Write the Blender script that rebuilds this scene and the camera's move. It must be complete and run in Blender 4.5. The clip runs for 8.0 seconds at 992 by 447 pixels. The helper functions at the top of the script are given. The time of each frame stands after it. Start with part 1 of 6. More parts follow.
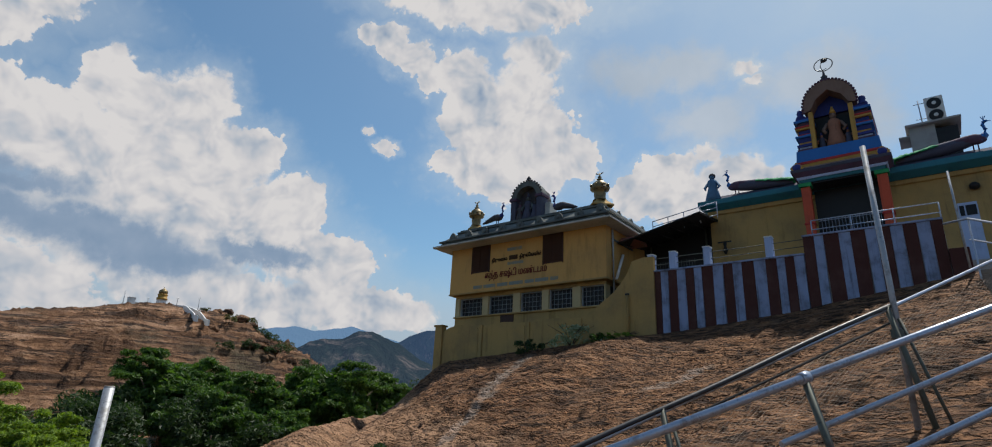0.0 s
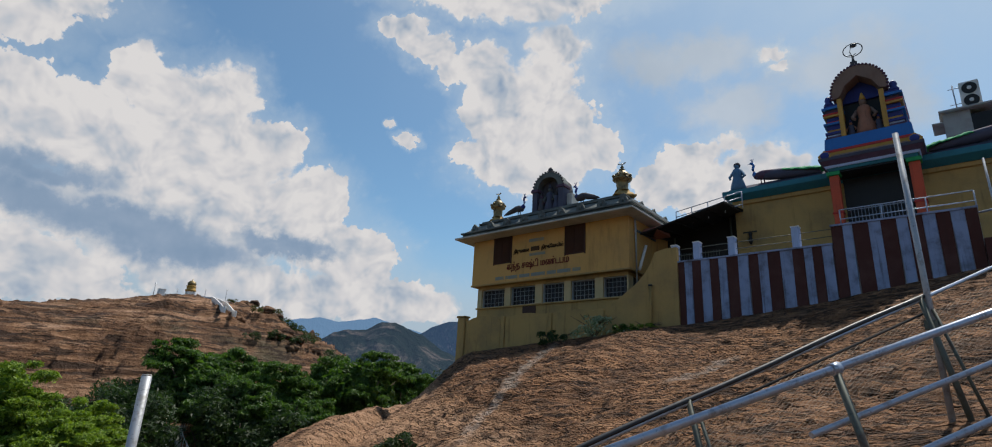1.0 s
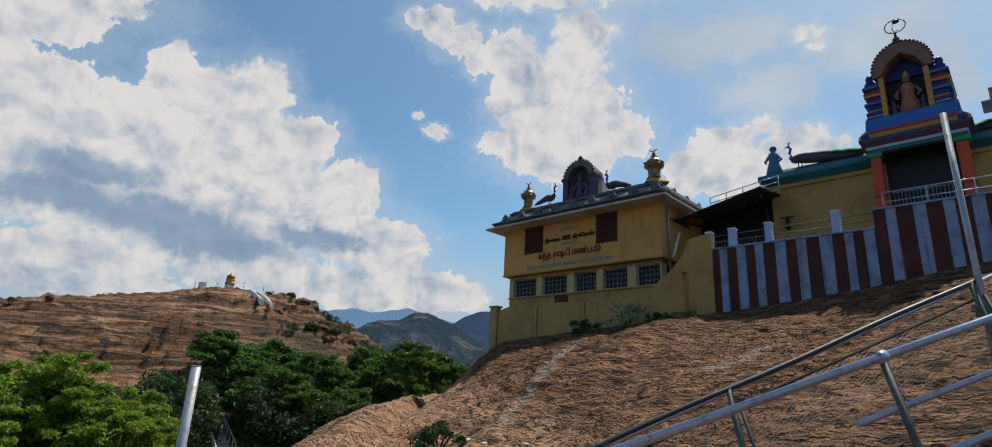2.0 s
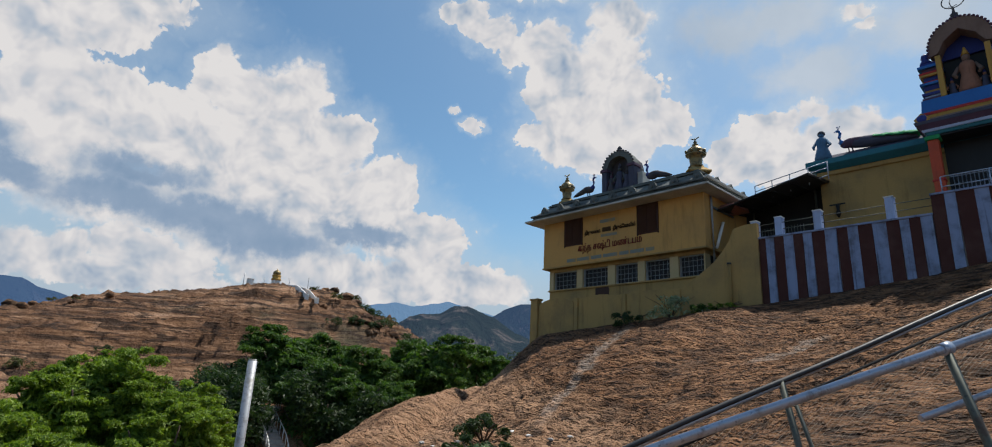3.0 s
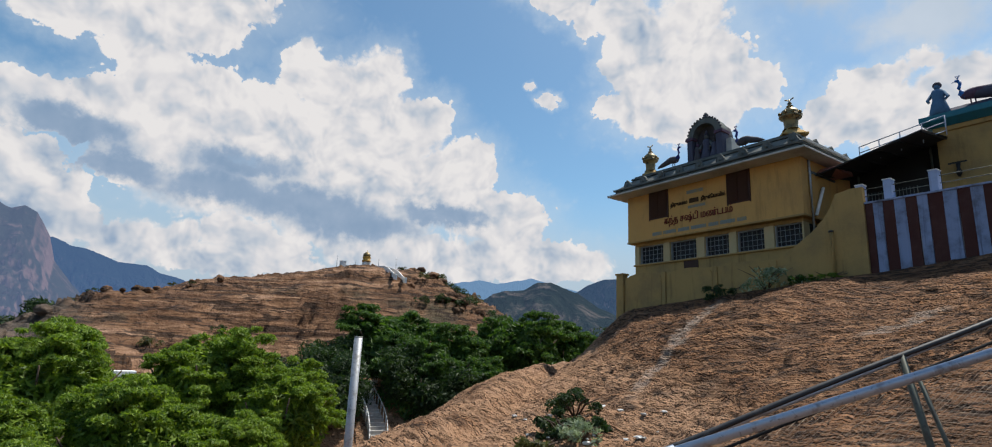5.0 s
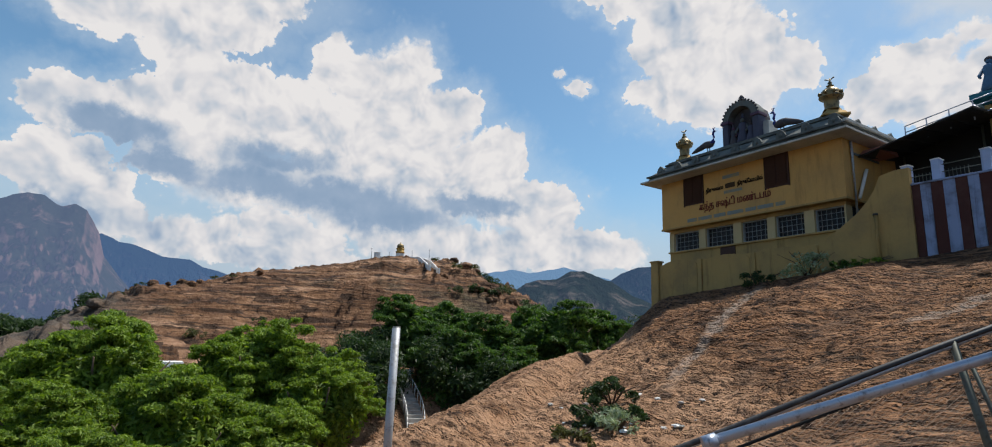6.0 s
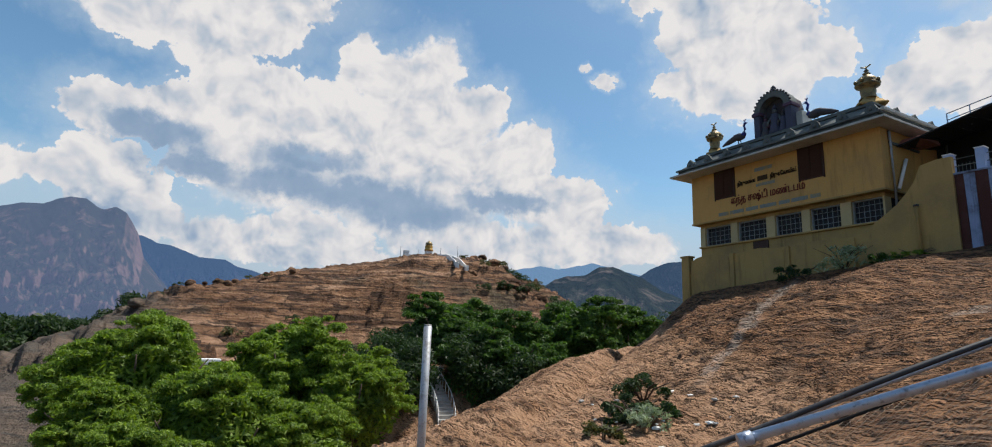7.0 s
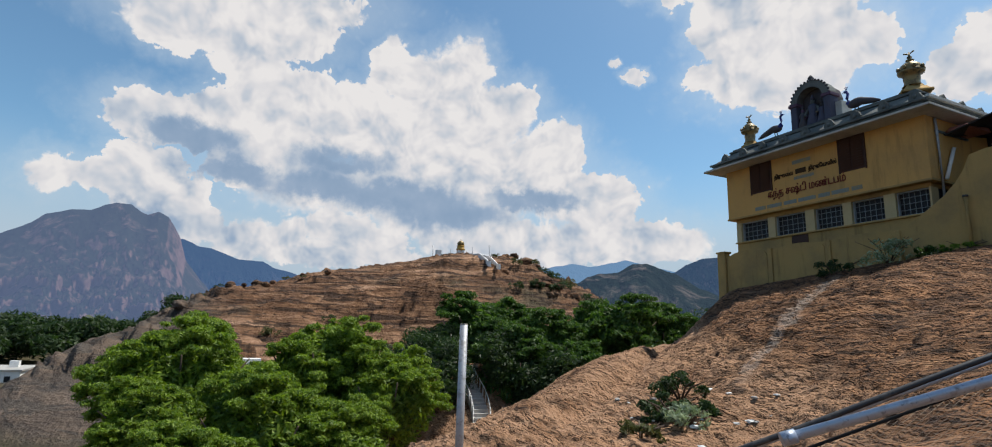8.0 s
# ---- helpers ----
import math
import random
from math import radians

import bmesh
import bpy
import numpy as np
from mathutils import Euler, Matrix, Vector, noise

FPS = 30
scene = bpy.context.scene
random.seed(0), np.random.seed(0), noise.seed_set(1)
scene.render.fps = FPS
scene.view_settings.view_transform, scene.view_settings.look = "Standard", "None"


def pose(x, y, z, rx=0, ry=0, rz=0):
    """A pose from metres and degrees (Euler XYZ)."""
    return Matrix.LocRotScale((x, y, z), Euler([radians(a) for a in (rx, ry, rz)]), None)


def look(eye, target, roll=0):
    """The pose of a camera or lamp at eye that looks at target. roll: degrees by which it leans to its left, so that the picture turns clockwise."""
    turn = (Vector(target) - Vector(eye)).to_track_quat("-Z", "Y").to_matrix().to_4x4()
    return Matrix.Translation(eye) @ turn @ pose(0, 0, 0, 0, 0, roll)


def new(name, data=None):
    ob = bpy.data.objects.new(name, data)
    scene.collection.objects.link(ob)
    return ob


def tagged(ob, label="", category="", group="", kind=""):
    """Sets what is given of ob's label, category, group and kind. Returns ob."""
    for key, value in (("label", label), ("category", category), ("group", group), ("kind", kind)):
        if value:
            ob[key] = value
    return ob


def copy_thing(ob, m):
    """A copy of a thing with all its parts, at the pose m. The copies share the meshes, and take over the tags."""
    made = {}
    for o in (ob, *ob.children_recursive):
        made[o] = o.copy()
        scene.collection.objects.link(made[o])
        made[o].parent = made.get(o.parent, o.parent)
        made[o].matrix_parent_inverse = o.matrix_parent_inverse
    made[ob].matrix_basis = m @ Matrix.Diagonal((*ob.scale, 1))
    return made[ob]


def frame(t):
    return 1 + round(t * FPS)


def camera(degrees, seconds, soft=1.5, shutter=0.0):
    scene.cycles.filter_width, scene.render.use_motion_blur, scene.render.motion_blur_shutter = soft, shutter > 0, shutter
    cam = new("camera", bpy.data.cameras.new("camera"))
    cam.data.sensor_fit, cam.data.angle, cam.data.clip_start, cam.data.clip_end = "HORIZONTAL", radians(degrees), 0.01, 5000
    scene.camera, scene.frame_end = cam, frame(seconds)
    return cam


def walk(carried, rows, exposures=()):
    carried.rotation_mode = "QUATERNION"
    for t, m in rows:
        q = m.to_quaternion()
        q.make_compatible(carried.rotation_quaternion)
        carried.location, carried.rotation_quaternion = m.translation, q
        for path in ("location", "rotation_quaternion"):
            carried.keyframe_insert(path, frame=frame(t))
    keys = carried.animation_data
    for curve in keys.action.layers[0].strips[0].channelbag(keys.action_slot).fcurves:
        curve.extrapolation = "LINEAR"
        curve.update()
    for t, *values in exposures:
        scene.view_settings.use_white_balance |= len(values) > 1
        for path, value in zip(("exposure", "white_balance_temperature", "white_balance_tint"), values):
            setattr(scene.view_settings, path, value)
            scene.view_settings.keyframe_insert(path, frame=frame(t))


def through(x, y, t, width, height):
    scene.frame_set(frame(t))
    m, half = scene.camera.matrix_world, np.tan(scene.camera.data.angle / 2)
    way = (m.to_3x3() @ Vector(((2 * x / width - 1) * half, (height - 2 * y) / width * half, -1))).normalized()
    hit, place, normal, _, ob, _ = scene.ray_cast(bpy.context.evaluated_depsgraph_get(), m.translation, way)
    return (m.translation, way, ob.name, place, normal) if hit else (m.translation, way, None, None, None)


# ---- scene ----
cam = camera(81.56, 8.0, soft=1.05)
E = 1.6   # height of the first eye above the ground
ROWS = [
    (0.0, 0.0000, 0.0000, 0.0000, 37.46, 18.46, -2.53),
    (0.5, -0.0052, -0.0148, -0.0027, 38.46, 18.04, -2.67),
    (1.0, -0.0120, -0.0308, -0.0080, 39.56, 17.50, -2.86),
    (2.5, -0.0271, -0.0948, -0.0043, 44.61, 15.77, -2.65),
    (3.0, -0.0354, -0.1194, -0.0079, 46.65, 15.45, -2.78),
    (3.5, -0.0482, -0.1456, -0.0117, 48.79, 14.93, -2.97),
    (4.0, -0.0580, -0.1719, -0.0096, 51.05, 14.17, -2.92),
    (4.5, -0.0593, -0.1892, -0.0119, 53.08, 13.46, -2.76),
    (6.0, -0.0566, -0.2245, -0.0145, 58.25, 11.59, -2.23),
    (6.5, -0.0519, -0.2379, -0.0123, 59.75, 11.31, -2.10),
    (7.0, -0.0422, -0.2500, -0.0105, 61.10, 11.17, -1.98),
    (7.5, -0.0320, -0.2678, -0.0091, 62.54, 11.11, -1.74),
    (8.0, -0.0224, -0.2872, -0.0073, 64.33, 10.92, -1.62),
]
walk(cam, [(t, pose(x, y, E + z, 90 + pitch, roll, yaw)) for t, x, y, z, yaw, pitch, roll in ROWS],
     exposures=[(0.0, -0.16), (1.0, -0.12), (3.0, -0.03), (4.5, 0.07), (6.5, 0.08), (8.0, 0.08)])

# ---- sky and sun ----
SUN_AZ, SUN_EL = -8.0, 62.0      # degrees: anticlockwise from +y, above the horizon
sun = new("sun", bpy.data.lights.new("sun", "SUN"))
sun.data.energy, sun.data.angle, sun.data.color = 5.0, radians(0.55), (1.0, 0.95, 0.86)
sun_way = Vector((-math.sin(radians(SUN_AZ)) * math.cos(radians(SUN_EL)), math.cos(radians(SUN_AZ)) * math.cos(radians(SUN_EL)), math.sin(radians(SUN_EL))))
sun.matrix_world = look(sun_way * 60, (0, 0, 0))

# clouds: azimuth, elevation, half width, half height, in degrees
CLOUD_MAIN = [(75.8, 25.2, 2.9, 2.7), (68.5, 25.8, 2.9, 2.8), (72.1, 24, 4.7, 3), (62.7, 22.6, 2.6, 2.3), (79.3, 20.6, 3.9, 3), (65.9, 21.2, 5.2, 3.1), (58.7, 18.3, 3.3, 2.6), (82.4, 18.8, 6.1, 2.9), (89.5, 17.1, 3.7, 2.4), (72.6, 18.9, 9.2, 3.5), (62.8, 16.6, 6.8, 3), (78, 13.6, 12, 3.2), (69.8, 11.5, 8.2, 2.8), (56.8, 13.7, 4.6, 2.8), (66, 14.5, 7, 3), (86, 15, 7, 3), (96, 17.5, 5, 2.2)]
CLOUD_TOP = [(92, 26.4, 9.2, 2.4), (85.9, 26.9, 4.1, 2.3), (96.9, 24.9, 3.6, 1.8), (89.7, 24, 3.8, 2), (84, 28, 2.7, 2), (85.2, 21.6, 4.1, 2.5), (91.9, 18.9, 2.4, 2.2), (88.2, 20.9, 3.9, 2.8), (91.4, 29.8, 12.3, 2.7)]
CLOUD_LOW = [(81.4, 9.8, 2.2, 1.7), (84.4, 9.1, 1.7, 1.5), (78.5, 9.3, 2.6, 1.7), (75.6, 8.5, 2.3, 1.6), (86.2, 8.1, 1.7, 1.5), (88.6, 7.8, 2.6, 1.8), (80.3, 7.2, 9.1, 1.5), (97.6, 13.9, 2.5, 1.6), (95.7, 13.2, 1.7, 2), (99.9, 12, 2, 1.6), (93.4, 11, 1.8, 2), (96.2, 10.5, 3.4, 2.3), (91.8, 9, 1.8, 1.7), (94.3, 8.2, 2.9, 2), (103.1, 11.6, 1.9, 1.8), (54, 12.4, 4.1, 3.4), (60.7, 9.1, 12.2, 2.4), (51.8, 8.9, 7.9, 2.4)]
CLOUD_HIGH = [(52.2, 35.1, 2.8, 1.4), (49.1, 33.7, 2.7, 1.5), (46.5, 31.9, 1.7, 1.4), (42.8, 32.8, 3, 2.1), (40.6, 30.1, 4.1, 2.5), (34.5, 34.9, 3.8, 2.2), (35.4, 31.7, 4, 2.4), (39.7, 26.6, 4.2, 2.9), (43.4, 27.9, 2.2, 1.3), (34.6, 28.2, 4.6, 2.8), (31.3, 25.1, 3.9, 2.2), (29.1, 24.4, 2.1, 1.6), (37, 23.4, 6.9, 2.9), (43.7, 24.1, 2.4, 1.3), (50.7, 25.1, 1, 0.7), (52.4, 26.7, 0.6, 0.4), (40.8, 38.6, 12.5, 1.7)]
CLOUD_RIGHT = [(21.8, 23.7, 1.9, 1), (19.8, 23.6, 2.3, 1.2), (17, 24.6, 1.7, 1), (14.3, 23.2, 2.4, 1.3), (12.2, 22.2, 2.1, 1.2), (17, 20.8, 7, 2.3), (23.6, 21.2, 3, 2.2), (12, 31.9, 1.2, 0.7), (11.3, 30.7, 0.8, 0.5)]
CLOUD_BASE = [(82, 13.4, 6.5, 1.7), (74.3, 13.0, 8.5, 2.0), (69.5, 11.6, 6.5, 1.9), (61.5, 13.2, 5.0, 1.1), (90, 14.0, 5.0, 1.5), (80, 16.0, 6.0, 1.4), (94, 16.5, 4.0, 1.4), (100, 8.5, 6.0, 1.6)]
CLOUD_VEIL = [(7.3, 29.6, 6.3, 2.9), (4.1, 26.1, 3.9, 2.9), (19, 32.5, 8.3, 2.2), (16.3, 27.6, 5.3, 2.5)]


class Nodes:
    """A small hand for building node trees."""

    def __init__(self, tree):
        self.tree = tree
        tree.nodes.clear()

    def add(self, kind, **inputs):
        node = self.tree.nodes.new(kind)
        for key, value in inputs.items():
            key = int(key[1:]) if key[0] == "i" and key[1:].isdigit() else key.replace("_", " ")
            self.put(node.inputs[key], value)
        return node

    def put(self, socket, value):
        if isinstance(value, bpy.types.NodeSocket):
            self.tree.links.new(value, socket)
        else:
            socket.default_value = value

    def math(self, op, a, b=0.0, c=0.0, clamp=False):
        node = self.tree.nodes.new("ShaderNodeMath")
        node.operation, node.use_clamp = op, clamp
        for socket, value in zip(node.inputs, (a, b, c)):
            self.put(socket, value)
        return node.outputs[0]

    def vec(self, op, a, b=(0, 0, 0)):
        node = self.tree.nodes.new("ShaderNodeVectorMath")
        node.operation = op
        self.put(node.inputs[0], a)
        self.put(node.inputs[1], b)
        return node.outputs["Value"] if op in ("LENGTH", "DOT_PRODUCT", "DISTANCE") else node.outputs["Vector"]

    def noise(self, vector, scale, detail=4.0, rough=0.55, lac=2.0, out="Fac", distortion=0.0):
        node = self.add("ShaderNodeTexNoise", Scale=scale, Detail=detail, Roughness=rough, Lacunarity=lac, Distortion=distortion)
        if vector is not None:
            self.put(node.inputs["Vector"], vector)
        return node.outputs[out]

    def ramp(self, fac, *stops, mode="LINEAR"):
        node = self.tree.nodes.new("ShaderNodeValToRGB")
        node.color_ramp.interpolation = mode
        els = node.color_ramp.elements
        while len(els) < len(stops):
            els.new(0.5)
        for el, (pos, col) in zip(els, stops):
            el.position = pos
            el.color = (*col, 1) if isinstance(col, tuple) else (col, col, col, 1)
        self.put(node.inputs[0], fac)
        return node.outputs[0]

    def mix(self, fac, a, b, mode="MIX"):
        node = self.tree.nodes.new("ShaderNodeMix")
        node.data_type, node.blend_type = "RGBA", mode
        self.put(node.inputs[0], fac)
        for socket, value in ((node.inputs[6], a), (node.inputs[7], b)):
            self.put(socket, (*value, 1) if isinstance(value, tuple) and len(value) == 3 else value)
        return node.outputs[2]

    def step(self, value, low, high):
        node = self.tree.nodes.new("ShaderNodeMapRange")
        node.interpolation_type = "SMOOTHSTEP"
        for socket, v in zip(node.inputs, (value, low, high, 0.0, 1.0)):
            self.put(socket, v)
        return node.outputs[0]


def make_world():
    world = bpy.data.worlds.new("sky")
    scene.world = world
    world.use_nodes = True
    n = Nodes(world.node_tree)
    way = n.add("ShaderNodeTexCoord").outputs["Generated"]
    xyz = n.add("ShaderNodeSeparateXYZ", Vector=way).outputs
    air = n.add("ShaderNodeTexSky")
    air.sky_type, air.sun_disc = "NISHITA", False
    air.sun_elevation, air.sun_rotation = radians(SUN_EL), radians(-SUN_AZ)
    air.air_density, air.dust_density, air.ozone_density = 1.0, 0.7, 2.5
    az = n.math("MULTIPLY", n.math("ARCTAN2", n.math("MULTIPLY", xyz[0], -1.0), xyz[1]), 57.2958)
    el = n.math("MULTIPLY", n.math("ARCSINE", xyz[2]), 57.2958)
    # cauliflower outline: the directions are pushed about by billowing noise
    wob = n.add("ShaderNodeSeparateXYZ", Vector=n.vec("SUBTRACT", n.noise(way, 12.0, 2.0, 0.5, out="Color"), (0.5, 0.5, 0.5))).outputs
    wob2 = n.add("ShaderNodeSeparateXYZ", Vector=n.vec("SUBTRACT", n.noise(way, 40.0, 6.0, 0.60, out="Color"), (0.5, 0.5, 0.5))).outputs
    az2 = n.math("MULTIPLY_ADD", wob2[0], 2.9, n.math("MULTIPLY_ADD", wob[0], 2.6, az))
    el2 = n.math("MULTIPLY_ADD", wob2[1], 2.5, n.math("MULTIPLY_ADD", wob[1], 2.2, el))
    here = n.add("ShaderNodeCombineXYZ", X=az2, Y=el2).outputs[0]

    def field(blobs, soft=0.22):
        total = None
        for a, e, ra, re in blobs:
            d = n.vec("LENGTH", n.vec("MULTIPLY", n.vec("SUBTRACT", here, (a, e, 0)), (1 / ra, 1 / re, 0)))
            v = n.math("SUBTRACT", 1.27, d)
            total = v if total is None else n.math("SMOOTH_MAX", total, v, soft)
        return total

    def puffs(shift, scale, detail):
        """Rounded heads, small ones upon large ones."""
        at = n.vec("ADD", n.vec("ADD", way, shift), n.vec("MULTIPLY", n.noise(way, 7.0, 3.0, 0.5, out="Color"), (0.10, 0.10, 0.10)))
        cell = n.add("ShaderNodeTexVoronoi", Vector=at, Scale=scale, Detail=detail, Roughness=0.55, Lacunarity=2.3)
        cell.feature = "SMOOTH_F1"
        cell.inputs["Smoothness"].default_value = 0.6
        return n.math("SUBTRACT", 0.45, cell.outputs["Distance"])

    lump = puffs((0.0, 0.0, 0.0), 19.0, 2.0)
    relief = n.math("SUBTRACT", lump, puffs((0.010, 0.010, 0.022), 19.0, 2.0))
    swell = n.math("SUBTRACT", n.noise(way, 9.0, 4.0, 0.55), n.noise(n.vec("ADD", way, (0.02, 0.02, 0.04)), 9.0, 4.0, 0.55))
    base = field(CLOUD_BASE, 0.5)
    body = n.math("MAXIMUM", field(CLOUD_MAIN), field(CLOUD_TOP))
    body = n.math("MAXIMUM", body, n.math("MAXIMUM", n.math("MAXIMUM", field(CLOUD_LOW), field(CLOUD_RIGHT)), field(CLOUD_HIGH)))
    wisp = n.noise(way, 18.0, 9.0, 0.62)
    body = n.math("MULTIPLY_ADD", n.math("MAXIMUM", puffs((0.3, 0.1, 0.2), 48.0, 1.0), -0.2), 0.5, body)
    edge = n.math("ADD", body, n.math("ADD", n.math("MULTIPLY", n.math("MAXIMUM", lump, -0.2), 0.55), n.math("MULTIPLY", n.math("SUBTRACT", wisp, 0.5), 0.34)))
    # heads are crisp, undersides and far edges fray into the haze
    fray = n.step(n.noise(way, 4.0, 3.0, 0.5), 0.46, 0.62)
    cover = n.step(edge, n.math("MULTIPLY_ADD", fray, -0.08, 0.05), n.math("MULTIPLY_ADD", fray, 0.22, 0.13))
    soft = n.step(edge, -0.9, 0.3)
    # scattered cloud of the same kind over the rest of the sky
    rest = n.step(n.math("ABSOLUTE", n.math("SUBTRACT", az, 50.0)), 65.0, 90.0)
    wild = n.step(n.noise(way, 3.2, 7.0, 0.6), 0.56, 0.62)
    cover = n.math("MAXIMUM", cover, n.math("MULTIPLY", wild, n.math("MULTIPLY", rest, 0.35)))
    # lit from above; the flat undersides and thick middles are blue-grey
    broad = n.noise(way, 6.0, 5.0, 0.55)
    shade = n.step(n.math("MULTIPLY_ADD", n.math("SUBTRACT", broad, 0.5), 0.8, base), -0.05, 0.95)
    plain = n.math("MULTIPLY_ADD", shade, -0.75, 1.0)
    tone = n.math("ADD", 0.83, n.math("MULTIPLY", n.math("ADD", n.math("MULTIPLY", relief, 0.50), n.math("MULTIPLY", swell, 0.95)), plain))
    tone = n.math("MULTIPLY_ADD", n.math("SUBTRACT", wisp, 0.5), 0.22, tone)
    tone = n.math("MULTIPLY_ADD", n.math("SUBTRACT", broad, 0.5), -0.30, tone)
    tone = n.math("MULTIPLY_ADD", n.step(edge, 0.5, 0.1), 0.08, tone)
    tone = n.math("MULTIPLY_ADD", n.step(el, 13.0, 5.0), -0.17, tone)
    tone = n.math("SUBTRACT", tone, n.math("MULTIPLY", shade, 0.66), clamp=True)
    cloud = n.ramp(tone, (0.0, (0.21, 0.31, 0.45)), (0.30, (0.295, 0.385, 0.515)), (0.58, (0.50, 0.545, 0.61)), (0.80, (0.66, 0.655, 0.675)), (1.0, (0.76, 0.74, 0.735)))
    blue = n.mix(1.0, air.outputs[0], (SKY * 0.86, SKY * 1.08, SKY * 1.07), "MULTIPLY")
    # thin bright veil, strongest round the sun
    near_sun = n.math("POWER", n.math("MAXIMUM", n.vec("DOT_PRODUCT", way, tuple(sun_way)), 0.0), 7.0)
    veil = n.math("ADD", n.math("MULTIPLY", soft, 0.36), n.math("MULTIPLY", near_sun, n.math("MULTIPLY_ADD", n.noise(way, 5.0, 6.0, 0.6), 1.3, 0.35)), clamp=True)
    blue = n.mix(veil, blue, (0.60, 0.68, 0.74))
    sheet = n.math("MULTIPLY", n.step(n.math("MULTIPLY_ADD", n.math("SUBTRACT", n.noise(way, 7.0, 7.0, 0.6), 0.5), 2.2, field(CLOUD_VEIL, 0.5)), -0.1, 0.9), 0.7)
    blue = n.mix(sheet, blue, n.mix(broad, (0.36, 0.42, 0.48), (0.72, 0.74, 0.76)))
    # pale haze low over the land
    blue = n.mix(n.step(el, 17.0, 4.0), blue, (0.42, 0.51, 0.60))
    out = n.mix(cover, blue, cloud)
    n.add("ShaderNodeOutputWorld", Surface=n.add("ShaderNodeBackground", Color=out, Strength=1.0).outputs[0])


SKY = 0.122
make_world()


# ---- materials ----
def material(name):
    m = bpy.data.materials.new(name)
    m.use_nodes = True
    return m, Nodes(m.node_tree)


def finish(n, colour, rough=0.8, bump=None, strength=0.4, distance=0.02, metal=0.0, spec=0.3):
    b = n.add("ShaderNodeBsdfPrincipled", Roughness=rough, Metallic=metal)
    n.put(b.inputs["Base Color"], colour)
    n.put(b.inputs["Specular IOR Level"], spec)
    if bump is not None:
        n.put(b.inputs["Normal"], n.add("ShaderNodeBump", Strength=strength, Distance=distance, Height=bump).outputs[0])
    n.add("ShaderNodeOutputMaterial", Surface=b.outputs[0])
    return b


def place(n):
    return n.add("ShaderNodeNewGeometry").outputs["Position"]


def plaster(name, colour, stain, size=1.0, amount=0.5, rough=0.85, streaks=0.35):
    """Painted masonry with cloudy fading, rain streaks and fine grain."""
    m, n = material(name)
    p = place(n)
    cloudy = n.noise(p, 0.9 / size, 6, 0.65)
    fine = n.noise(p, 24 / size, 5, 0.6)
    run = n.noise(n.vec("MULTIPLY", p, (5.0 / size, 5.0 / size, 0.45)), 1.0, 5, 0.65)
    c = n.mix(n.math("MULTIPLY", n.step(cloudy, 0.42, 0.72), amount), colour, stain)
    c = n.mix(n.math("MULTIPLY", n.step(run, 0.52, 0.75), streaks), c, tuple(v * 0.45 for v in stain))
    c = n.mix(n.math("MULTIPLY", n.math("SUBTRACT", fine, 0.35), 0.35), c, tuple(v * 0.6 for v in colour))
    tint = n.math("MULTIPLY", n.math("SUBTRACT", n.add("ShaderNodeObjectInfo").outputs["Random"], 0.5), 0.12)
    c = n.mix(n.math("ABSOLUTE", tint), c, stain)
    finish(n, c, rough, n.math("ADD", fine, n.math("MULTIPLY", cloudy, 0.6)), 0.35, 0.012 * size)
    return m


